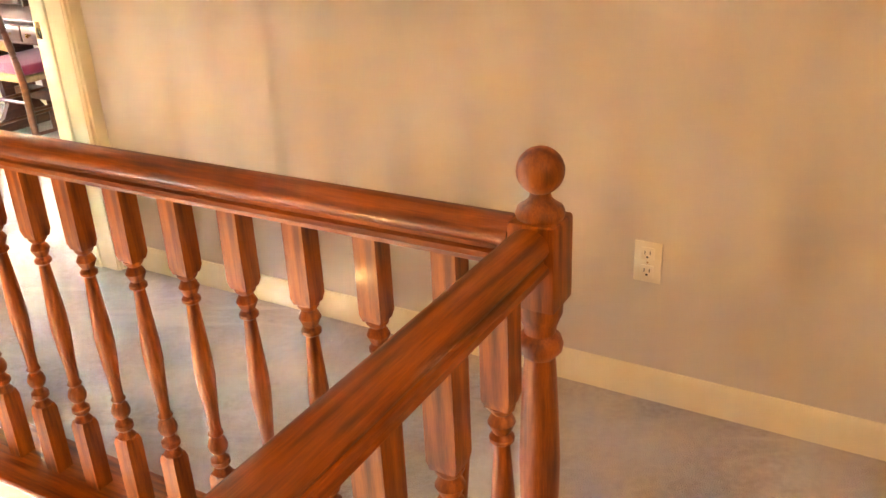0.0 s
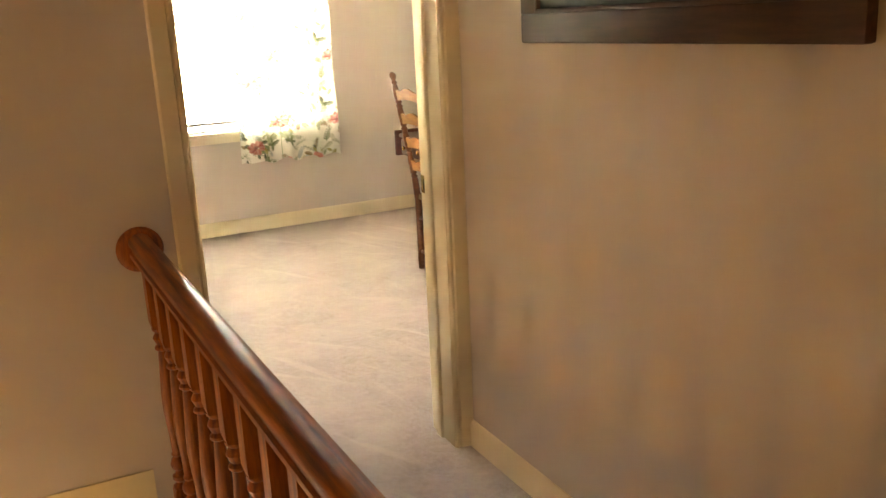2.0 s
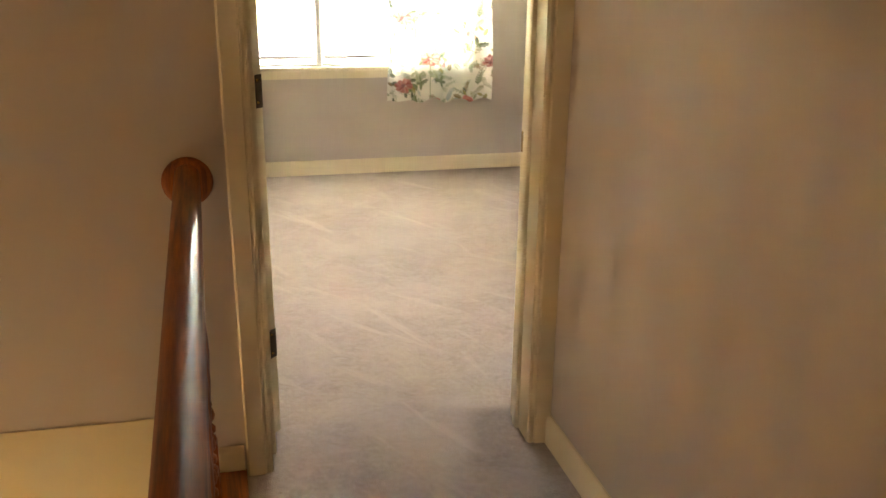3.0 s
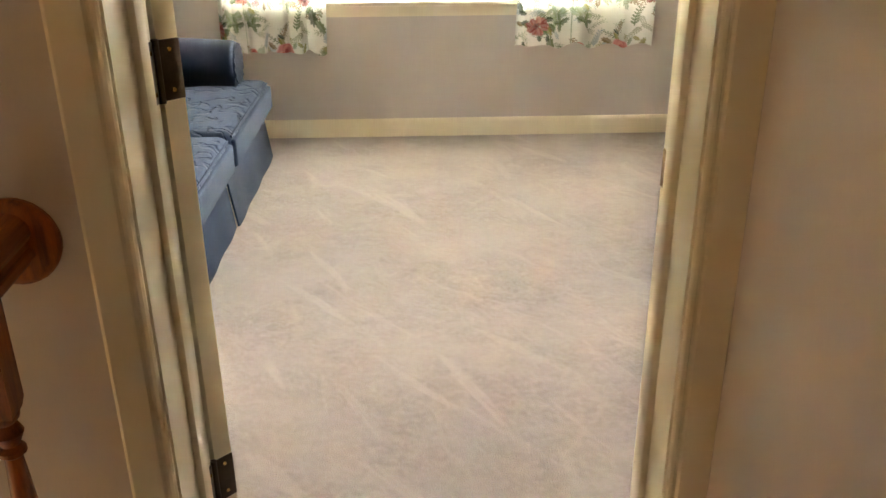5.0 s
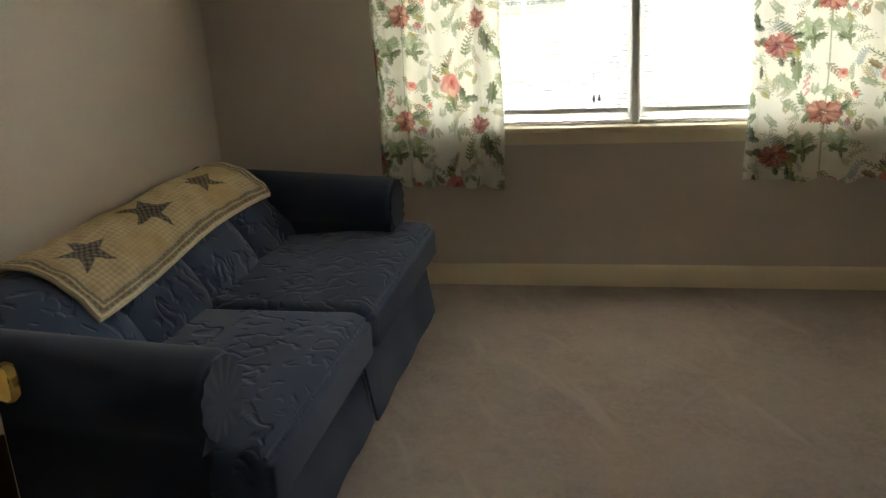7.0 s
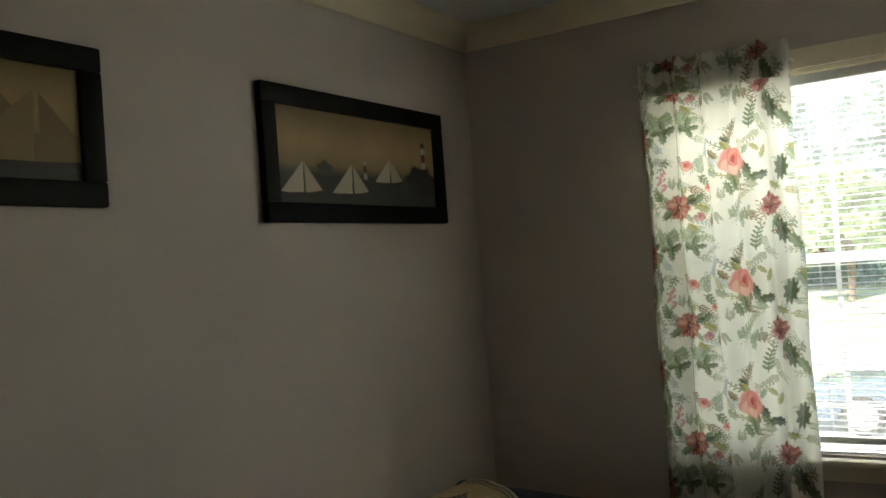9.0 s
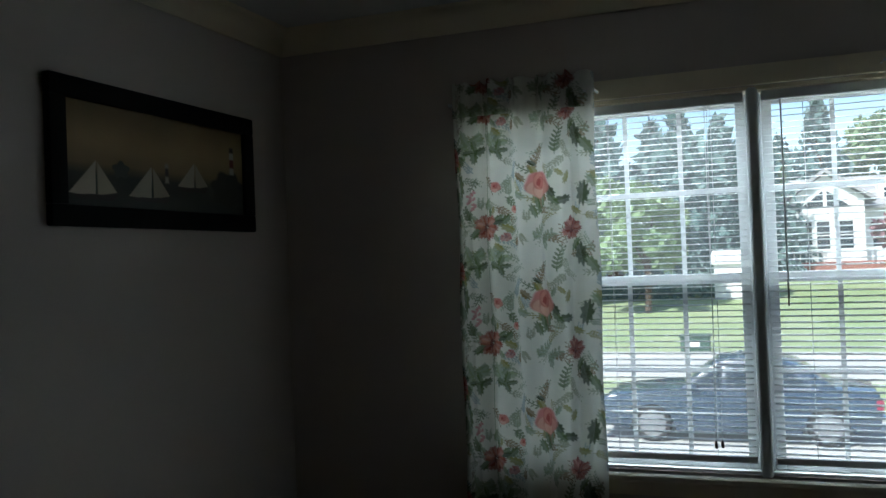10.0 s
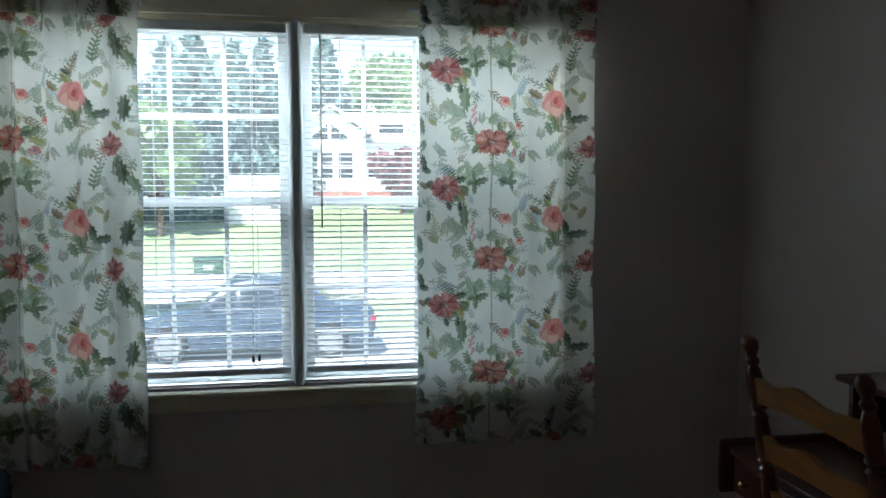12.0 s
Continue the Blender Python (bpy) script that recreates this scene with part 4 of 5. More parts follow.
def quilt_print(u, v):
    L, Wd = 1.22, 0.62
    x, y = u * L, v * Wd
    col = np.ones((len(x), 3)) * np.array((0.60, 0.46, 0.27))
    plaid = 0.5 + 0.5 * np.sin(x * 2 * math.pi / 0.022)
    plaid2 = 0.5 + 0.5 * np.sin(y * 2 * math.pi / 0.022)
    col = col * (1 - 0.20 * plaid[:, None] - 0.16 * plaid2[:, None])
    patch = ((x / 0.19).astype(int) + (y / 0.2).astype(int)) % 3
    col = lay(col, (patch == 1) * 0.55, (0.46, 0.31, 0.15))
    check = ((x / 0.014).astype(int) + (y / 0.014).astype(int)) % 2
    for cx, cy, r, t, c in ((0.25, 0.25, 0.115, 0.3, (0.07, 0.06, 0.05)), (0.64, 0.25, 0.135, 0.9, (0.025, 0.035, 0.045)), (0.62, 0.47, 0.10, 0.2, (0.10, 0.06, 0.04)), (1.03, 0.25, 0.115, 0.1, (0.06, 0.06, 0.07)), (0.2, 0.50, 0.08, 1.0, (0.10, 0.08, 0.06))):
        s = star(x, y, cx, cy, r, t)
        col = lay(col, s * (0.65 + 0.35 * check), c)
    d = np.minimum(np.minimum(x, L - x), np.minimum(y, Wd - y))
    for a, b, c in ((0.0, 0.010, (0.66, 0.58, 0.42)), (0.014, 0.030, (0.12, 0.11, 0.10)), (0.038, 0.052, (0.14, 0.13, 0.12)), (0.056, 0.062, (0.34, 0.28, 0.2))):
        col = lay(col, ((d > a) & (d < b)) * (0.62 + 0.3 * check), c)
    return col


qx = np.array([p[0] for p in BACK])
qz = np.array([p[1] for p in BACK])
qs = np.concatenate([[0], np.cumsum(np.hypot(np.diff(qx), np.diff(qz)))])


def quilt_place(u, v):
    y = 2.90 - 1.22 * u + 0.02 * (v - 0.5)
    s = 0.235 + 0.02 * np.sin(u * 5) + 0.43 * v
    x, z = np.interp(s, qs, qx), np.interp(s, qs, qz)
    dx, dz = np.interp(s + 0.02, qs, qx) - x, np.interp(s + 0.02, qs, qz) - z
    ln = np.hypot(dx, dz) + 1e-6
    off = 0.020 + 0.0035 * np.sin(u * 60) * np.sin(v * 26) + 0.004 * np.sin(u * 17 + v * 5)
    return x + off * dz / ln - 0.0 * x, y, z - off * dx / ln


quilt = thing("quilt", (-1.1, 2.2, 0.7), "beige patchwork quilt with dark stars over the sofa back", "quilt")
qm = sheet("quilt_cloth", lambda u, v: tuple(a - b for a, b in zip(quilt_place(u, v), BASE[quilt])), quilt_print, QUILT, 460, 240)
qo = new("quilt_cloth", qm)
qo.parent = quilt
edge = [(t, 0.0) for t in np.linspace(0, 1, 60)] + [(1.0, t) for t in np.linspace(0.03, 1, 30)] + [(1 - t, 1.0) for t in np.linspace(0.03, 1, 60)] + [(0.0, 1 - t) for t in np.linspace(0.03, 1, 30)]
eu, ev = np.array([p[0] for p in edge]), np.array([p[1] for p in edge])
part("binding", tube(list(zip(*[q.tolist() for q in quilt_place(eu, ev)])), 0.006, 6), QUILTEDGE, quilt, "frayed cream binding")
md = qo.modifiers.new("thickness", "SOLIDIFY")
md.thickness, md.offset = 0.008, -1


# ---- pictures ----
def tri(x, y, p):
    """Mask of a triangle or any convex outline, counter-clockwise."""
    m = np.ones(len(x))
    for (ax, ay), (bx, by) in zip(p, p[1:] + p[:1]):
        m = np.minimum(m, np.clip(((bx - ax) * (y - ay) - (by - ay) * (x - ax)) * 900 + 0.5, 0, 1))
    return m


def sea(u, v, boats, extra):
    sail, jib = ((0.62, 0.55, 0.42), (0.52, 0.45, 0.32)) if extra else ((0.34, 0.24, 0.12), (0.27, 0.18, 0.09))
    x, y = u * 2.0, 1 - v
    n = np.sin(x * 4 + 3 * y) * 0.5 + np.sin(x * 9 - 5 * y + 1) * 0.3 + np.sin(x * 2.3 + y * 11) * 0.2
    col = np.array((0.38, 0.26, 0.12)) * (0.65 + 0.6 * np.exp(-((y - 0.62) / 0.25) ** 2) + 0.12 * n)[:, None]
    low = np.clip((0.42 - y) * 9, 0, 1)
    col = lay(col, low, (0.045, 0.052, 0.040))
    col = lay(col, np.clip(0.28 - abs(y - 0.36), 0, 1) * np.clip(n + 0.3, 0, 1), (0.22, 0.22, 0.16))
    for cx, cy, s in boats:
        col = lay(col, tri(x, y, [(cx - 0.95 * s, cy), (cx - 0.04 * s, cy - 0.02), (cx, cy + 1.25 * s)]), sail)
        col = lay(col, tri(x, y, [(cx + 0.05 * s, cy - 0.01), (cx + 0.75 * s, cy + 0.03), (cx + 0.05 * s, cy + 1.2 * s)]), jib)
        col = lay(col, tri(x, y, [(cx - 0.9 * s, cy - 0.01), (cx - 0.6 * s, cy - 0.05), (cx + 0.6 * s, cy - 0.05), (cx + 0.8 * s, cy + 0.01)]), (0.05, 0.04, 0.035))
    if extra:
        m, r, a = blob(x, y, 1.78, 0.30, 0.22, 0.20, 0, 0.1, 7)
        col = lay(col, m, (0.045, 0.045, 0.035))
        for z0, z1, c in ((0.48, 0.56, (0.6, 0.55, 0.45)), (0.56, 0.66, (0.20, 0.03, 0.03)), (0.66, 0.74, (0.6, 0.55, 0.45)), (0.74, 0.80, (0.06, 0.04, 0.04))):
            col = lay(col, tri(x, y, [(1.81, z0), (1.87, z0), (1.865, z1), (1.815, z1)]), c)
        for z0, z1, c in ((0.30, 0.37, (0.55, 0.5, 0.4)), (0.37, 0.46, (0.06, 0.05, 0.05)), (0.46, 0.5, (0.5, 0.45, 0.35))):
            col = lay(col, tri(x, y, [(0.985, z0), (1.03, z0), (1.022, z1), (0.992, z1)]), c)
        m, r, a = blob(x, y, 0.52, 0.38, 0.08, 0.08, 0, 0.15, 5)
        col = lay(col, m, (0.08, 0.09, 0.07))
    return col


def picture(name, label, wall, sign, y0, y1, z0, z1, border, depth, frame_mat, tone, lip):
    """A framed picture on a wall of constant x; sign: into the room."""
    p = thing(name, (wall, (y0 + y1) / 2, z0), label, "picture", "framed pictures")
    a, b = sorted((wall + sign * 0.002, wall + sign * depth))
    for k, bm in enumerate((box(a, b, y0, y1, z0, z0 + border, 0.006), box(a, b, y0, y1, z1 - border, z1, 0.006), box(a, b, y0, y0 + border, z0 + border * 0.98, z1 - border * 0.98, 0.006), box(a, b, y1 - border, y1, z0 + border * 0.98, z1 - border * 0.98, 0.006))):
        part("frame_rail", bm, frame_mat, p)
    i = border - 0.002
    l0, l1 = sorted((wall + sign * (depth - 0.012), wall + sign * (depth + 0.003)))
    if lip:
        for bm in (box(l0, l1, y0 + i, y1 - i, z0 + i, z0 + i + 0.012, 0.004), box(l0, l1, y0 + i, y1 - i, z1 - i - 0.012, z1 - i, 0.004), box(l0, l1, y0 + i, y0 + i + 0.012, z0 + i, z1 - i, 0.004), box(l0, l1, y1 - i - 0.012, y1 - i, z0 + i, z1 - i, 0.004)):
            part("inner_lip", bm, frame_mat, p)
    me = sheet("print", lambda u, v: (np.full(len(u), wall + sign * depth * 0.5) - BASE[p].x, (y0 + i + (y1 - y0 - 2 * i) * (u if sign > 0 else 1 - u)) - BASE[p].y, (z1 - i - (z1 - z0 - 2 * i) * v) - BASE[p].z), tone, CANVAS, 260, 130)
    o = new("print", me)
    o.parent = p
    return p


picture("framed_picture", "black-framed print of sailing boats and lighthouses", XL, 1, 2.118, 3.125, 1.615, 2.045, 0.062, 0.03, BLACKFRAME, lambda u, v: sea(u, v, ((0.28, 0.12, 0.26), (0.84, 0.13, 0.26), (1.34, 0.28, 0.22)), True), False)
picture("framed_picture", "black-framed print of a tall sailing ship", XL, 1, 0.62, 1.568, 1.648, 2.040, 0.062, 0.03, BLACKFRAME, lambda u, v: sea(u, v, ((0.5, 0.2, 0.5), (1.1, 0.16, 0.66), (1.42, 0.14, 0.58), (1.72, 0.16, 0.5)), False), False)
hall_picture = picture("framed_picture", "dark wooden framed painting on the hall wall", XH, -1, -1.425, -0.362, 1.362, 2.06, 0.075, 0.032, PICTUREWOOD, lambda u, v: sea(u, v, ((0.9, 0.2, 0.2),), False) * np.array((0.5, 0.55, 0.45)), True)
hall_picture.matrix_world = SKEW @ Matrix.Translation(BASE[hall_picture] + Vector((0, -0.02, 0.012)))

hall_picture.rotation_euler = (radians(-1.3), 0, 0)

# ---- chair ----
chair = thing("dining_chair", (1.74, 1.76, 0), "dark wooden ladder-back chair with a burgundy seat pad", "chair")


def lean(z):
    return 0.0 if z < 0.42 else -0.115 * ((z - 0.42) / 0.69) ** 1.1


def bent(bm):
    for v in bm.verts:
        v.co.x += lean(v.co.z)
    return bm


POST = [(0.017, 0.0), (0.019, 0.05), (0.0195, 0.40), (0.018, 0.52)]
for z in (0.53, 0.665, 0.80, 0.925):
    POST += [(0.015, z), (0.020, z + 0.010), (0.013, z + 0.018), (0.013, z + 0.022), (0.020, z + 0.030), (0.016, z + 0.038), (0.018, z + 0.055), (0.019, z + 0.09)]
POST += [(0.017, 1.03), (0.013, 1.045), (0.010, 1.05), (0.016, 1.058), (0.016, 1.064), (0.010, 1.072), (0.014, 1.082), (0.019, 1.094), (0.018, 1.106), (0.010, 1.116), (0.002, 1.119)]
CX, CY0, CY1, CF = 1.535, 1.565, 1.957, 1.93
for y in (CY0, CY1):
    part("back_post", bent(lathe(POST, (CX, y, 0), 14)), CHAIRWOOD, chair)
for z0 in (0.575, 0.705, 0.835, 0.965):
    n = 18
    o = []
    for k in range(n + 1):
        t = k / n
        o.append((CY0 + 0.012 + (CY1 - CY0 - 0.024) * t, z0 + 0.018 * math.sin(math.pi * t)))
    for k in range(n, -1, -1):
        t = k / n
        o.append((CY0 + 0.012 + (CY1 - CY0 - 0.024) * t, z0 + 0.052 + 0.020 * math.sin(math.pi * t) + 0.007 * math.cos(4 * math.pi * t)))
    bm = prism(o, CX - 0.007, CX + 0.007, "x")
    for v in bm.verts:
        t = (v.co.y - CY0) / (CY1 - CY0)
        v.co.x -= 0.020 * math.sin(math.pi * t)
    part("ladder_slat", bent(bm), MAPLE, chair, "honey-coloured scalloped slat")
for y in (CY0 - 0.02, CY1 + 0.02):
    part("front_leg", lathe([(0.016, 0), (0.020, 0.06), (0.021, 0.40), (0.017, 0.43), (0.012, 0.44)], (CF, y, 0), 14), CHAIRWOOD, chair)
part("rush_seat", prism([(CX - 0.005, CY0 - 0.01), (CX - 0.005, CY1 + 0.01), (CF + 0.012, CY1 + 0.04), (CF + 0.012, CY0 - 0.04)], 0.405, 0.438, "z", 0.010, 3), RUSH, chair, "woven rush seat")
pad = prism([(CX + 0.012, CY0 + 0.0), (CX + 0.012, CY1 - 0.0), (CF, CY1 + 0.025), (CF, CY0 - 0.025)], 0.44, 0.495, "z", 0.022, 4)
part("seat_pad", pad, BURGUNDY, chair, "burgundy cloth seat pad")
for z, a, b in ((0.105, (CX, CY0), (CX, CY1)), (0.30, (CX, CY0), (CX, CY1)), (0.13, (CX, CY0), (CF, CY0 - 0.02)), (0.13, (CX, CY1), (CF, CY1 + 0.02)), (0.26, (CX, CY0), (CF, CY0 - 0.02)), (0.26, (CX, CY1), (CF, CY1 + 0.02)), (0.16, (CF, CY0 - 0.02), (CF, CY1 + 0.02))):
    pts = [(a[0] + (b[0] - a[0]) * t, a[1] + (b[1] - a[1]) * t, z) for t in (0, 0.25, 0.5, 0.75, 1)]
    part("stretcher", tube(pts, 0.010, 10), CHAIRWOOD, chair)

# ---- desk ----
DX0, DX1, DY0, DY1, DZ = 1.605, 2.19, 1.22, 2.43, 0.715
desk = thing("writing_desk", ((DX0 + DX1) / 2, (DY0 + DY1) / 2, 0), "dark red-brown trestle desk with drawers and a raised gallery", "desk")
part("desktop", box(DX0 + 0.02, DX1, DY0 + 0.025, DY1 - 0.025, DZ - 0.022, DZ, 0.006), WALNUT, desk)
for y0, y1 in ((DY0, DY0 + 0.024), (DY1 - 0.024, DY1)):
    part("end_panel", box(DX0, DX1, y0, y1, DZ - 0.135, DZ + 0.018, 0.008), WALNUT, desk)
part("apron", box(DX0 + 0.04, DX1 - 0.02, DY0 + 0.025, DY1 - 0.025, DZ - 0.13, DZ - 0.024), WALNUT, desk)
for k in range(3):
    a = DY0 + 0.045 + k * 0.375
    d = part("drawer", box(DX0 + 0.022, DX0 + 0.045, a, a + 0.365, DZ - 0.118, DZ - 0.032, 0.006), WALNUT, desk)
    for y in (a + 0.08, a + 0.285):
        part("drawer_knob", lathe([(0.006, DX0 + 0.023), (0.006, DX0 + 0.012), (0.012, DX0 + 0.006), (0.012, DX0 - 0.002), (0.004, DX0 - 0.006)], (0, y, DZ - 0.075), 12, "x"), BRASS, d, "small brass knob")
for y in (DY0 + 0.17, DY1 - 0.20):
    o = [(1.66, 0.0), (2.16, 0.0), (2.16, 0.05), (2.05, 0.08), (2.00, 0.16), (2.02, 0.30), (2.06, 0.45), (2.04, 0.52), (2.08, 0.585), (1.74, 0.585), (1.78, 0.52), (1.76, 0.45), (1.80, 0.30), (1.82, 0.16), (1.77, 0.08), (1.66, 0.05)]
    part("trestle_leg", prism([(x, z) for x, z in o], y - 0.02, y + 0.02, "y", 0.005), WALNUT, desk)
part("trestle_rail", box(1.87, 1.95, DY0 + 0.19, DY1 - 0.22, 0.20, 0.26, 0.006), WALNUT, desk)
GZ = 0.925
for y in (DY0 + 0.03, 1.62, 2.02, 2.30):
    part("gallery_divider", box(1.93, DX1, y, y + 0.018, DZ, GZ - 0.018, 0.003), WALNUT, desk)
part("gallery_top", box(1.90, DX1, DY0 + 0.01, 2.34, GZ - 0.018, GZ, 0.006), WALNUT, desk)
part("gallery_back", box(DX1 - 0.015, DX1, DY0 + 0.03, 2.318, DZ, GZ - 0.019), WALNUT, desk)
for y in (1.27, 1.65, 2.05):
    g = part("gallery_drawer", box(1.925, 1.945, y + 0.005, y + 0.24, DZ + 0.012, DZ + 0.09, 0.004), WALNUT, desk)
    part("drawer_knob", lathe([(0.005, 1.926), (0.005, 1.918), (0.009, 1.912), (0.003, 1.905)], (0, y + 0.12, DZ + 0.05), 10, "x"), BRASS, g, "small brass knob")
bowl = thing("glass_bowl", (2.02, 1.93, GZ), "flared cobalt blue glass bowl on the desk gallery", "bowl")
part("bowl", lathe([(0.055, GZ + 0.001), (0.060, GZ + 0.008), (0.058, GZ + 0.02), (0.075, GZ + 0.06), (0.105, GZ + 0.115), (0.142, GZ + 0.148), (0.146, GZ + 0.152), (0.138, GZ + 0.150), (0.100, GZ + 0.116), (0.070, GZ + 0.062), (0.048, GZ + 0.026), (0.001, GZ + 0.022)], (2.02, 1.93, 0), 40), COBALT, bowl)
part("rim", lathe([(0.141, GZ + 0.147), (0.149, GZ + 0.152), (0.143, GZ + 0.157), (0.136, GZ + 0.152), (0.141, GZ + 0.147)], (2.02, 1.93, 0), 40), DARK, bowl, "dark rolled rim")


# ---- outdoors ----
GRASS = material("mown lawn", (0.21, 0.28, 0.12), 0.9, 0.12, 0.4, 9, 0.6, second=(0.29, 0.33, 0.18), depth=0.04)
CONCRETE = material("pale concrete", (0.46, 0.45, 0.42), 0.85, 0.1, 0.7, 14, 0.2, second=(0.38, 0.37, 0.35))
BARK = material("bark", (0.12, 0.085, 0.06), 0.9, 0.25, 3, 30, 0.8, (4, 4, 0.6), depth=0.03)
SPRUCE = material("blue-green needles", (0.085, 0.145, 0.135), 0.75, 0.25, 0.6, 3, 0.1, second=(0.12, 0.18, 0.165))
LEAF = material("fresh green leaves", (0.13, 0.20, 0.085), 0.65, 0.2, 0.5, 3, 0.1, second=(0.19, 0.26, 0.12))
PURPLE = material("purple plum leaves", (0.12, 0.05, 0.06), 0.65, 0.25, 0.5, 3, 0.1, second=(0.17, 0.08, 0.08))
SIDING = material("white lap siding", (0.72, 0.72, 0.70), 0.6, 0.05, 0.8, 20, 0.1)
SHINGLE = material("light grey shingles", (0.34, 0.33, 0.33), 0.85, 0.15, 1.0, 12, 0.3)
BRICK = material("red brick", (0.30, 0.12, 0.085), 0.85, 0.2, 2.0, 20, 0.3)
DARKGLASS = material("dark window glass", (0.02, 0.03, 0.04), 0.08, 0.05, 2, 20, 0.0)
CARPAINT = material("dark navy car paint", (0.028, 0.048, 0.078), 0.25, 0.05, 3, 60, 0.0, coat=0.8)
RUBBER = material("tyre rubber", (0.02, 0.02, 0.02), 0.8, 0.1, 20, 200, 0.2)
HUBCAP = material("dull silver hubcap", (0.30, 0.31, 0.32), 0.4, 0.1, 10, 100, 0.0, metal=0.6)
CHROME = material("chrome", (0.75, 0.76, 0.78), 0.12, 0.03, 10, 100, 0.0, metal=1.0)
GREENBOX = material("dull green enamel", (0.05, 0.10, 0.07), 0.5, 0.08, 4, 60, 0.05)
GZ0 = -1.80


def rise(y):
    t = min(1.0, max(0.0, (y - 29) / 31))
    return GZ0 + 1.75 * t * t * (3 - 2 * t) + max(0.0, y - 60) * 0.012 * (y < 400) + (4.08 if y >= 400 else 0)


gm = bmesh.new()
ys = [D + 0.17, 8, 14, 20, 24, 27, 29, 31, 33, 36, 39, 42, 45, 48, 51, 54, 57, 60, 70, 90, 130, 200, 399, 900, 2500]
xs = [-2500, -400, -120, -50, -25, -12, -6, -2, 2, 6, 12, 25, 50, 120, 400, 2500]
rows = [[gm.verts.new((x, y, rise(y))) for x in xs] for y in ys]
for a, b in zip(rows, rows[1:]):
    for i in range(len(xs) - 1):
        gm.faces.new((a[i], a[i + 1], b[i + 1], b[i]))
for y0, y1 in ((-2500, -5.2), ):
    v = [gm.verts.new(p) for p in ((-2500, y0, GZ0), (2500, y0, GZ0), (2500, D + 0.17, GZ0), (-2500, D + 0.17, GZ0))]
    gm.faces.new(v)
solid("ground", gm, GRASS, "mown green lawn rising to the far side", "ground")
solid("driveway", box(-16, 9, 4.2, 18.4, GZ0 - 0.1, GZ0 + 0.02), CONCRETE, "pale concrete driveway before the house", "driveway", smooth=False)
solid("road", box(-120, 120, 23.5, 28.6, GZ0 - 0.1, GZ0 + 0.015), CONCRETE, "pale sunlit road", "road", smooth=False)
solid("pavement", merge(box(-120, 120, 28.6, 28.9, GZ0 - 0.1, GZ0 + 0.14, 0.02), box(-120, 120, 23.2, 23.5, GZ0 - 0.1, GZ0 + 0.14, 0.02)), CONCRETE, "concrete kerb along the road", "kerb", smooth=False)
solid("house_wall_outside", box(XL - 0.2, XR + 0.2, D + 0.161, D + 0.19, GZ0, -0.3), SIDING, "white siding below the window", "wall", smooth=False)


def leaves(name, points, size, mat, parent, seed, droop=0.0):
    """A crown of many small leaf clumps, each a bent pair of blades."""
    rng = np.random.RandomState(seed)
    p = np.array(points)
    n = len(p)
    a = rng.normal(size=(n, 3))
    a /= np.linalg.norm(a, axis=1)[:, None]
    b = np.cross(a, rng.normal(size=(n, 3)))
    b /= np.linalg.norm(b, axis=1)[:, None]
    s = size * rng.uniform(0.5, 1.3, (n, 1))
    a, b = a * s, b * s * 0.55
    a[:, 2] -= droop * s[:, 0]
    v = np.stack([p - a, p - 0.2 * a + b, p + a, p - 0.2 * a - b], 1).reshape(-1, 3)
    me = bpy.data.meshes.new(name)
    me.from_pydata(v.tolist(), [], [tuple(range(4 * k, 4 * k + 4)) for k in range(n)])
    me.materials.append(mat)
    o = new(name, me)
    o.parent = parent
    BASE[o] = BASE[parent]
    return o


def spruce(x, y, h, r, seed, mat=SPRUCE):
    rng = random.Random(seed)
    z = rise(y)
    t = thing("spruce_tree", (x, y, z), "tall blue-green spruce tree on the far lawn", "tree", "far trees")
    trunk = part("trunk", tube([(x, y, z - 0.1), (x + 0.05, y, z + h * 0.3), (x, y + 0.03, z + h * 0.97)], 0.09 + h * 0.008, 8), BARK, t)
    pts, limbs = [], []
    k, zz = 0, 0.06
    while zz < 0.98:
        reach = r * (1 - zz) ** 0.8 * rng.uniform(0.75, 1.15) + 0.12
        n = max(5, int(9 * (1 - zz)) + 3)
        for i in range(n):
            a = 2 * math.pi * (i + rng.random()) / n
            ln = reach * rng.uniform(0.7, 1.15)
            if i % 3 == 0:
                limbs.append(tube([(x, y, z + zz * h), (x + ln * 0.8 * math.cos(a), y + ln * 0.8 * math.sin(a), z + zz * h - 0.12 * ln)], 0.02, 4))
            for q in range(max(4, int(ln * 10))):
                s = ln * (0.25 + 0.75 * rng.random())
                pts.append((s * math.cos(a) + rng.gauss(0, 0.10), s * math.sin(a) + rng.gauss(0, 0.10), zz * h - 0.22 * s + 0.10 * rng.gauss(0, 1) + 0.15 * max(0, s - ln * 0.8)))
        zz += 0.030 + 0.01 * rng.random()
    part("limbs", merge(*limbs), BARK, t)
    leaves("crown", pts, 0.46, mat, t, seed, 0.4)


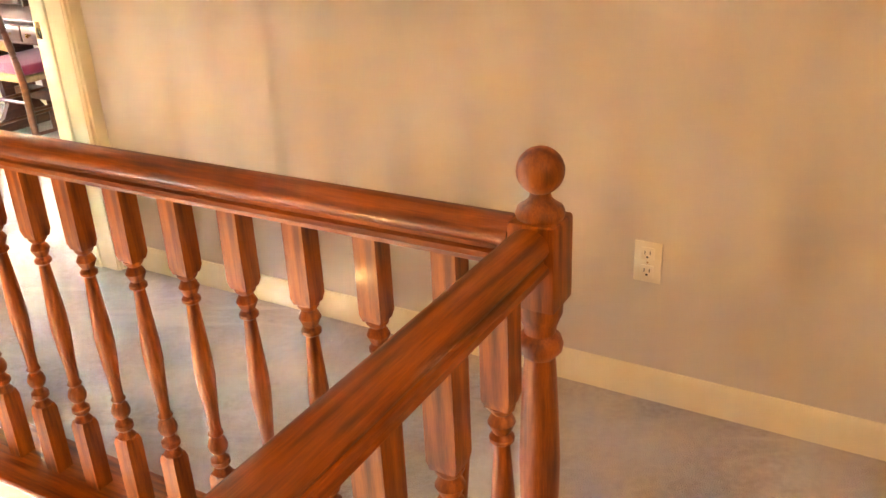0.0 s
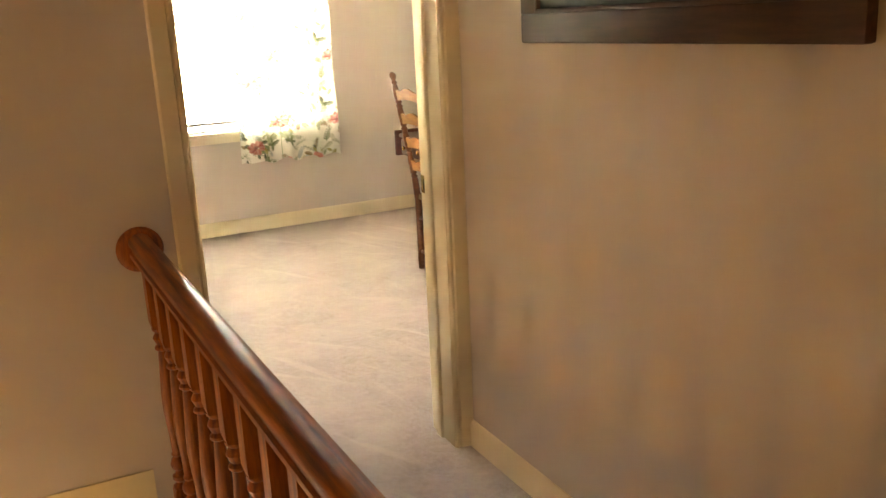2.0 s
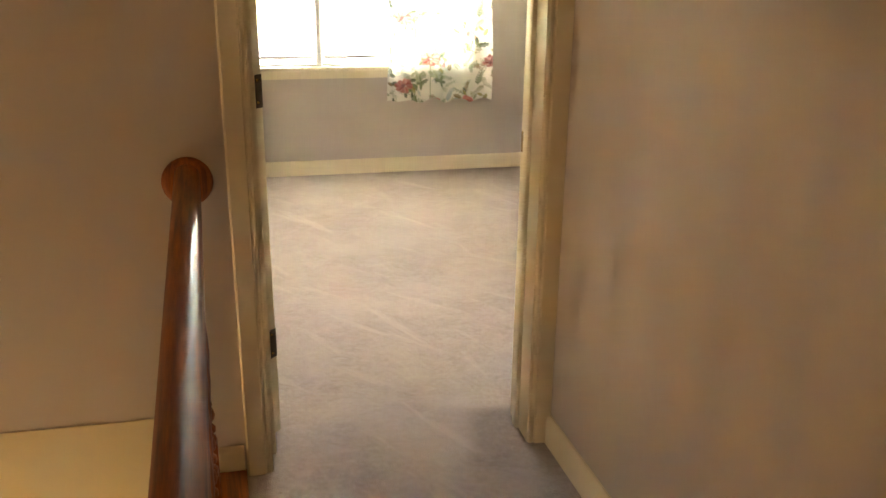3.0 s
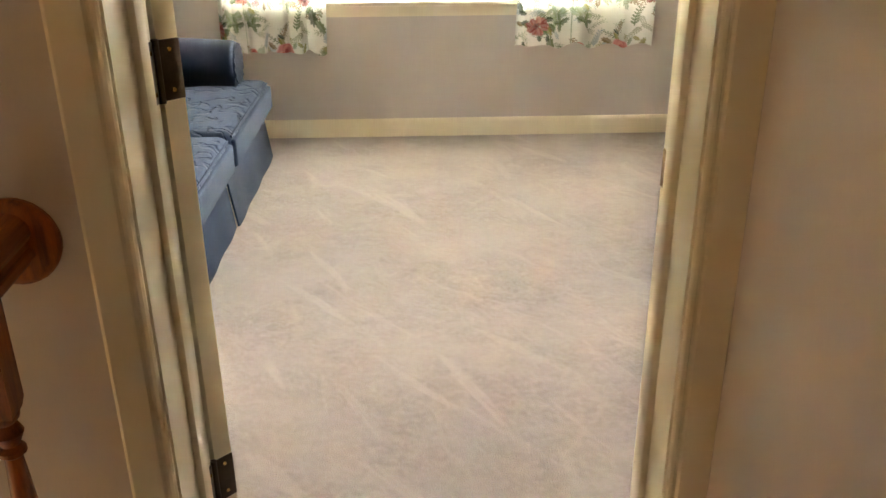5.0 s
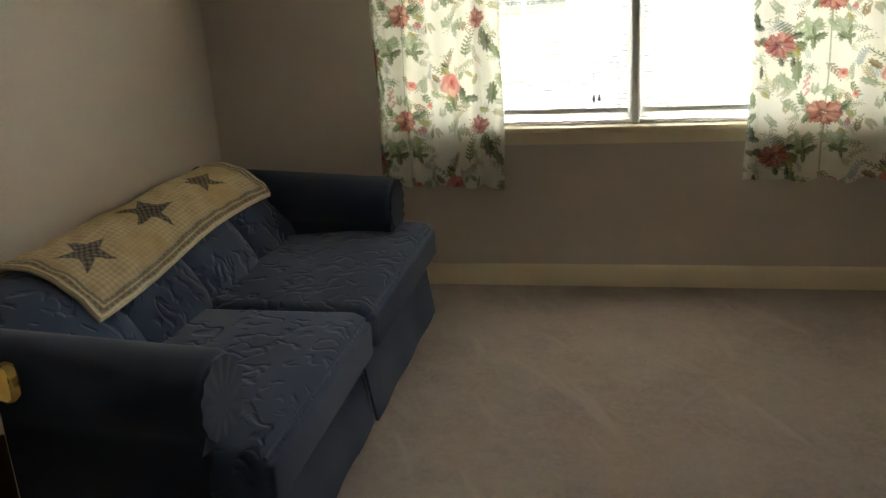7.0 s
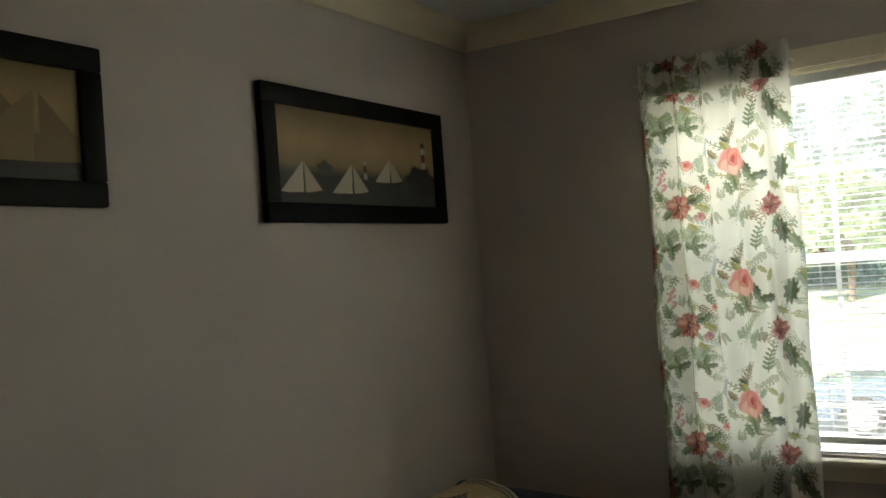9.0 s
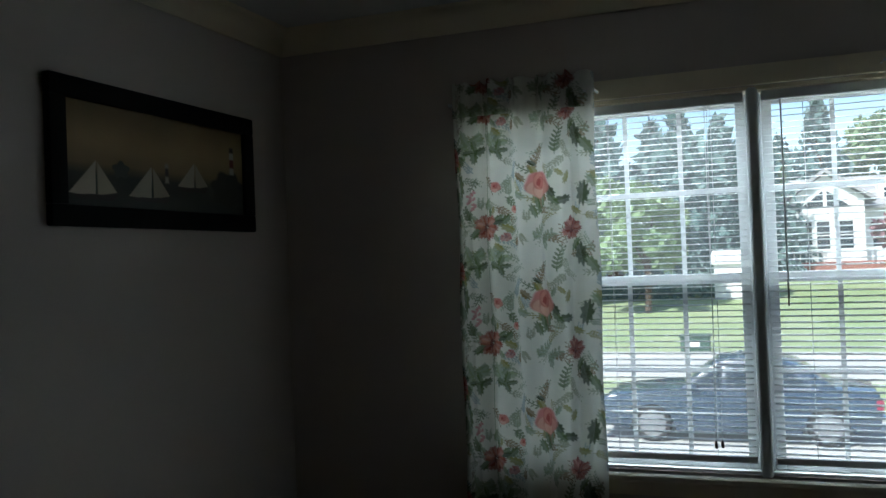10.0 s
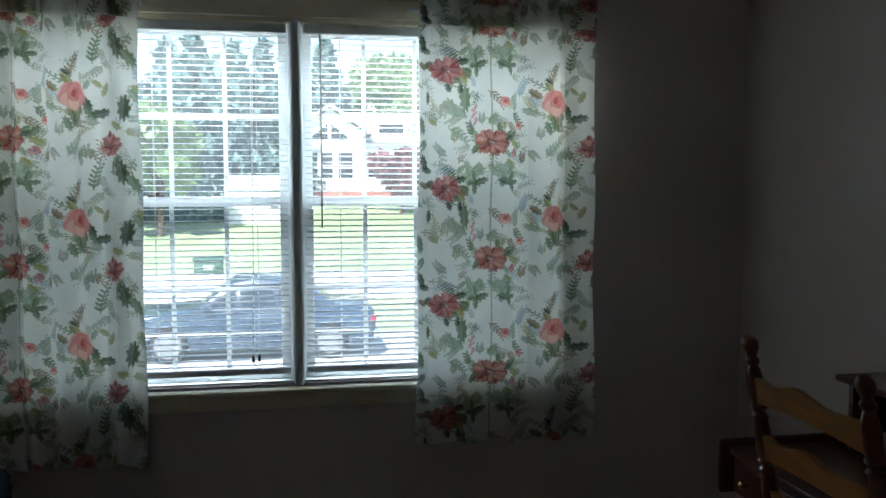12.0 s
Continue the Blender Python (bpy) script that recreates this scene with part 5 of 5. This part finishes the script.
def broadleaf(x, y, h, r, seed, mat, label):
    rng = random.Random(seed)
    z = rise(y)
    t = thing("broadleaf_tree", (x, y, z), label, "tree", "far trees")
    part("trunk", tube([(x, y, z - 0.1), (x + 0.06, y, z + h * 0.25), (x, y, z + h * 0.6)], 0.10 + h * 0.01, 8), BARK, t)
    pts, limbs = [], []
    for k in range(16):
        a, e = rng.uniform(0, 6.28), rng.uniform(-0.4, 1.0)
        d = r * rng.uniform(0.35, 0.85)
        c = (d * math.cos(a) * math.cos(e * 0.8), d * math.sin(a) * math.cos(e * 0.8), h * 0.6 + (h * 0.33) * math.sin(e * 1.3))
        limbs.append(tube([(x, y, z + h * rng.uniform(0.25, 0.5)), (x + c[0] * 0.9, y + c[1] * 0.9, z + c[2])], 0.035, 5))
        cr = r * rng.uniform(0.28, 0.48)
        for q in range(int(200 * cr * cr) + 90):
            v = Vector((rng.gauss(0, 1), rng.gauss(0, 1), rng.gauss(0, 0.8))).normalized() * cr * rng.uniform(0.6, 1.12)
            pts.append((c[0] + v.x, c[1] + v.y, c[2] + v.z))
    part("limbs", merge(*limbs), BARK, t)
    leaves("crown", pts, 0.30, mat, t, seed)


for k, (x, y, h, r) in enumerate(((-11.5, 52, 8.8, 2.6), (-8.6, 50, 9.6, 2.8), (-6.2, 54, 9.0, 2.6), (-4.3, 51, 9.4, 2.6), (-2.4, 56, 9.0, 2.3), (-0.6, 58, 9.4, 2.4), (4.2, 78, 13.0, 3.0), (1.2, 82, 10.5, 3.0), (6.8, 84, 9.5, 2.8), (-14.5, 55, 9.5, 2.8), (-17.5, 50, 9.0, 2.8))):
    spruce(x, y, h * 1.08, r * 1.5, 20 + k)
for k, (x, y, h, r, m, lb) in enumerate(((-5.0, 41, 5.6, 2.0, LEAF, "light green broadleaf tree before the spruces"), (-8.2, 43, 6.2, 2.2, LEAF, "light green broadleaf tree before the spruces"), (-1.6, 62, 8.4, 2.6, LEAF, "light green broadleaf tree behind the shed"), (9.6, 80, 11.5, 4.4, LEAF, "tall green broadleaf tree behind the house"), (14.5, 78, 11.0, 4.6, LEAF, "tall green broadleaf tree behind the house"),
                                          (20.5, 74, 11.5, 4.6, LEAF, "tall green broadleaf tree behind the house"), (7.0, 49, 3.3, 1.5, PURPLE, "small purple-leaved tree before the house"), (-12.5, 42, 5.5, 2.1, LEAF, "light green broadleaf tree before the spruces"))):
    broadleaf(x, y, h, r, 60 + k, m, lb)

# hedge band in the shade under the trees
hrng = random.Random(3)
hedge = thing("hedge", (-6, 46, rise(46)), "low dark green leaf band standing in for tree shadow on the far lawn", "hedge", kind="stuff")
leaves("shade_band_leaves", [(hrng.uniform(-14, 5), hrng.uniform(-0.8, 0.8), abs(hrng.gauss(0, 0.55))) for _ in range(2600)], 0.20, SPRUCE, hedge, 9)

# white house across the road
HY, HZ = 60.0, rise(60) - 0.1
house = thing("house", (8.5, HY + 4, HZ), "white gabled house with grey roof across the road", "house")
part("wall", box(1.6, 18.0, HY, HY + 8, HZ, 3.9), SIDING, house, smooth=False)
for k in range(14):
    part("siding_board", prism([(HY - 0.03, HZ + 1.4 + k * 0.18), (HY, HZ + 1.4 + k * 0.18), (HY, HZ + 1.57 + k * 0.18), (HY - 0.008, HZ + 1.57 + k * 0.18)], 6.2, 17.9, "x"), SIDING, house, smooth=False)
part("roof", prism([(HY - 0.5, 3.75), (HY + 4, 5.95), (HY + 8.5, 3.75), (HY + 8.5, 3.9), (HY + 4, 6.1), (HY - 0.5, 3.9)], 1.2, 18.4, "x"), SHINGLE, house, smooth=False)
part("gable_wall", prism([(1.5, HZ), (5.7, HZ), (5.7, 4.5), (3.55, 5.95), (1.5, 4.5)], HY - 1.4, HY - 0.002, "y"), SIDING, house, smooth=False)
gr = part("gable_roof", prism([(0.9, 4.2), (3.55, 6.05), (6.3, 4.2), (6.3, 4.42), (3.55, 6.3), (0.9, 4.42)], HY - 1.9, HY + 3.2, "y"), SHINGLE, house, smooth=False)
for pts in ([(2.15, 3.95), (3.4, 3.95), (3.4, 4.95)], [(3.62, 3.95), (4.9, 3.95), (3.62, 4.95)]):
    w = part("gable_window", prism(pts, HY - 1.46, HY - 1.39, "y"), DARKGLASS, house, "dark triangular gable window", smooth=False)


def house_window(x, z, w, h, y):
    f = part("window", box(x - w / 2 - 0.09, x + w / 2 + 0.09, y - 0.06, y + 0.02, z - 0.09, z + h + 0.09), SIDING, house, smooth=False)
    part("pane", box(x - w / 2, x + w / 2, y - 0.075, y - 0.055, z, z + h), DARKGLASS, f, smooth=False)
    part("glazing_bar", box(x - w / 2, x + w / 2, y - 0.085, y - 0.07, z + h / 2 - 0.03, z + h / 2 + 0.03), SIDING, f, smooth=False)


for x in (2.35, 3.35, 4.55):
    house_window(x, 1.35, 0.72 if x < 4 else 0.95, 1.7, HY - 1.4)
for x in (6.6, 7.6, 9.6, 12.0, 15.0):
    house_window(x, 1.45, 0.75, 1.5, HY)
d = part("dormer", box(6.7, 9.0, HY + 0.6, HY + 3, 4.1, 5.35), SIDING, house, smooth=False)
part("dormer_window", box(7.0, 8.7, HY + 0.52, HY + 0.62, 4.35, 5.05), DARKGLASS, d, "dark dormer window", smooth=False)
part("porch_base", box(1.5, 9.5, HY - 2.6, HY - 1.42, HZ - 0.2, HZ + 0.75), BRICK, house, "red brick porch base", smooth=False)
for k in range(24):
    part("baluster", box(1.6 + k * 0.33, 1.66 + k * 0.33, HY - 2.55, HY - 2.49, HZ + 0.75, HZ + 1.45), SIDING, house, smooth=False)
part("porch_rail", box(1.5, 9.5, HY - 2.57, HY - 2.47, HZ + 1.45, HZ + 1.53), SIDING, house, smooth=False)

# shed and utility box
SYD, SZD = 45.0, rise(45)
shed = thing("shed", (-1.0, SYD + 1, SZD), "white gabled shed on the far lawn", "shed")
part("wall", box(-2.3, 0.4, SYD, SYD + 2.6, SZD - 0.1, SZD + 1.75), SIDING, shed, smooth=False)
part("roof", prism([(SYD - 0.15, SZD + 1.72), (SYD + 1.3, SZD + 2.3), (SYD + 2.75, SZD + 1.72), (SYD + 2.75, SZD + 1.8), (SYD + 1.3, SZD + 2.4), (SYD - 0.15, SZD + 1.8)], -2.45, 0.55, "x"), SIDING, shed, smooth=False)
part("door", box(-1.5, -0.4, SYD - 0.04, SYD - 0.002, SZD, SZD + 1.5), SIDING, shed, smooth=False)
part("window", box(-0.2, 0.2, SYD - 0.03, SYD - 0.001, SZD + 0.8, SZD + 1.25), DARKGLASS, shed, "small dark window", smooth=False)
util = thing("utility_box", (-2.0, 29.6, rise(29.6)), "green metal utility box beside the road", "utility box")
part("cabinet", box(-2.45, -1.55, 29.3, 29.9, rise(29.6), rise(29.6) + 0.55, 0.02), GREENBOX, util)
part("lid", box(-2.5, -1.5, 29.25, 29.95, rise(29.6) + 0.55, rise(29.6) + 0.62, 0.02), GREENBOX, util)
part("label_plate", box(-2.15, -1.85, 29.285, 29.30, rise(29.6) + 0.25, rise(29.6) + 0.4), SIDING, util, "pale label plate", smooth=False)

# parked car
CY, CZ = 15.7, GZ0 + 0.02
car = thing("car", (-0.2, CY + 0.85, CZ), "dark navy sedan parked on the driveway", "car")


def shell(outline, y0, y1, tuck, z0, z1):
    """Side outline given depth; the sides lean in above z0."""
    bm = prism(outline, y0, y1, "y")
    mid = (y0 + y1) / 2
    for v in bm.verts:
        t = min(1.0, max(0.0, (v.co.z - z0) / (z1 - z0)))
        v.co.y = mid + (v.co.y - mid) * (1 - tuck * t)
    bmesh.ops.bevel(bm, geom=bm.edges[:], offset=0.035, segments=3, profile=0.5, affect="EDGES")
    return bm


def arch(cx):
    return [(cx + 0.37 * math.cos(a), CZ + 0.32 + 0.37 * math.sin(a)) for a in (math.pi * k / 8 for k in range(8, -1, -1))]


XF, XRW = -1.59, 1.21
low = [(-2.62, CZ + 0.30)] + [(XF - 0.38, CZ + 0.22)] + arch(XF) + [(XF + 0.38, CZ + 0.2), (XRW - 0.38, CZ + 0.2)] + arch(XRW) + [(XRW + 0.38, CZ + 0.22), (1.98, CZ + 0.32), (2.03, CZ + 0.62), (1.98, CZ + 0.90), (1.25, CZ + 0.95), (-1.0, CZ + 0.92), (-2.35, CZ + 0.80), (-2.62, CZ + 0.62)]
part("body", shell(low, CY, CY + 1.72, 0.06, CZ + 0.4, CZ + 0.95), CARPAINT, car)
top = [(-1.18, CZ + 0.88), (-0.52, CZ + 1.38), (-0.15, CZ + 1.43), (0.45, CZ + 1.41), (0.82, CZ + 1.30), (1.42, CZ + 0.90)]
part("cabin", shell(top, CY + 0.06, CY + 1.66, 0.22, CZ + 0.9, CZ + 1.4), CARPAINT, car)
for pts in ([(-0.92, 0.95), (-0.48, 1.31), (-0.42, 1.31), (-0.42, 0.95)], [(-0.36, 0.95), (-0.36, 1.325), (0.22, 1.325), (0.26, 0.95)], [(0.33, 0.95), (0.29, 1.32), (0.52, 1.29), (0.98, 0.97)]):
    g = prism([(x, CZ + z) for x, z in pts], CY + 0.05, CY + 0.075, "y")
    for v in g.verts:
        v.co.y += 0.36 * (v.co.z - CZ - 0.9) * 0.9 - 0.0
    part("side_window", g, DARKGLASS, car, smooth=False)
part("side_trim", box(-2.3, 1.9, CY - 0.012, CY + 0.01, CZ + 0.50, CZ + 0.535, 0.004), CHROME, car)
part("window_trim", tube([(-1.0, CY + 0.05, CZ + 0.935), (-0.5, CY + 0.185, CZ + 1.35), (0.5, CY + 0.185, CZ + 1.34), (1.1, CY + 0.06, CZ + 0.94), (-1.0, CY + 0.045, CZ + 0.93)], 0.012, 6), CHROME, car)
part("tail_light", box(1.93, 2.035, CY + 0.01, CY + 0.3, CZ + 0.62, CZ + 0.78, 0.02), BURGUNDY, car)
part("bumper", box(1.9, 2.08, CY + 0.05, CY + 1.67, CZ + 0.36, CZ + 0.52, 0.03), CHROME, car)
for x in (XF, XRW):
    for y, s in ((CY + 0.02, -1), (CY + 1.50, 1)):
        tyre = part("wheel", lathe([(0.20, y), (0.30, y), (0.325, y + 0.03), (0.325, y + 0.17), (0.30, y + 0.20), (0.20, y + 0.20)], (x, 0, CZ + 0.325), 28, "y"), RUBBER, car, "black tyre")
        part("hubcap", lathe([(0.235, y + (0.004 if s < 0 else 0.196)), (0.23, y + (-0.004 if s < 0 else 0.204)), (0.17, y + (-0.010 if s < 0 else 0.21)), (0.06, y + (-0.024 if s < 0 else 0.224)), (0.01, y + (-0.028 if s < 0 else 0.228))], (x, 0, CZ + 0.325), 28, "y"), HUBCAP, tyre, "dull silver hubcap")
part("mirror", box(-0.98, -0.82, CY - 0.10, CY + 0.06, CZ + 0.93, CZ + 1.04, 0.02), CARPAINT, car)
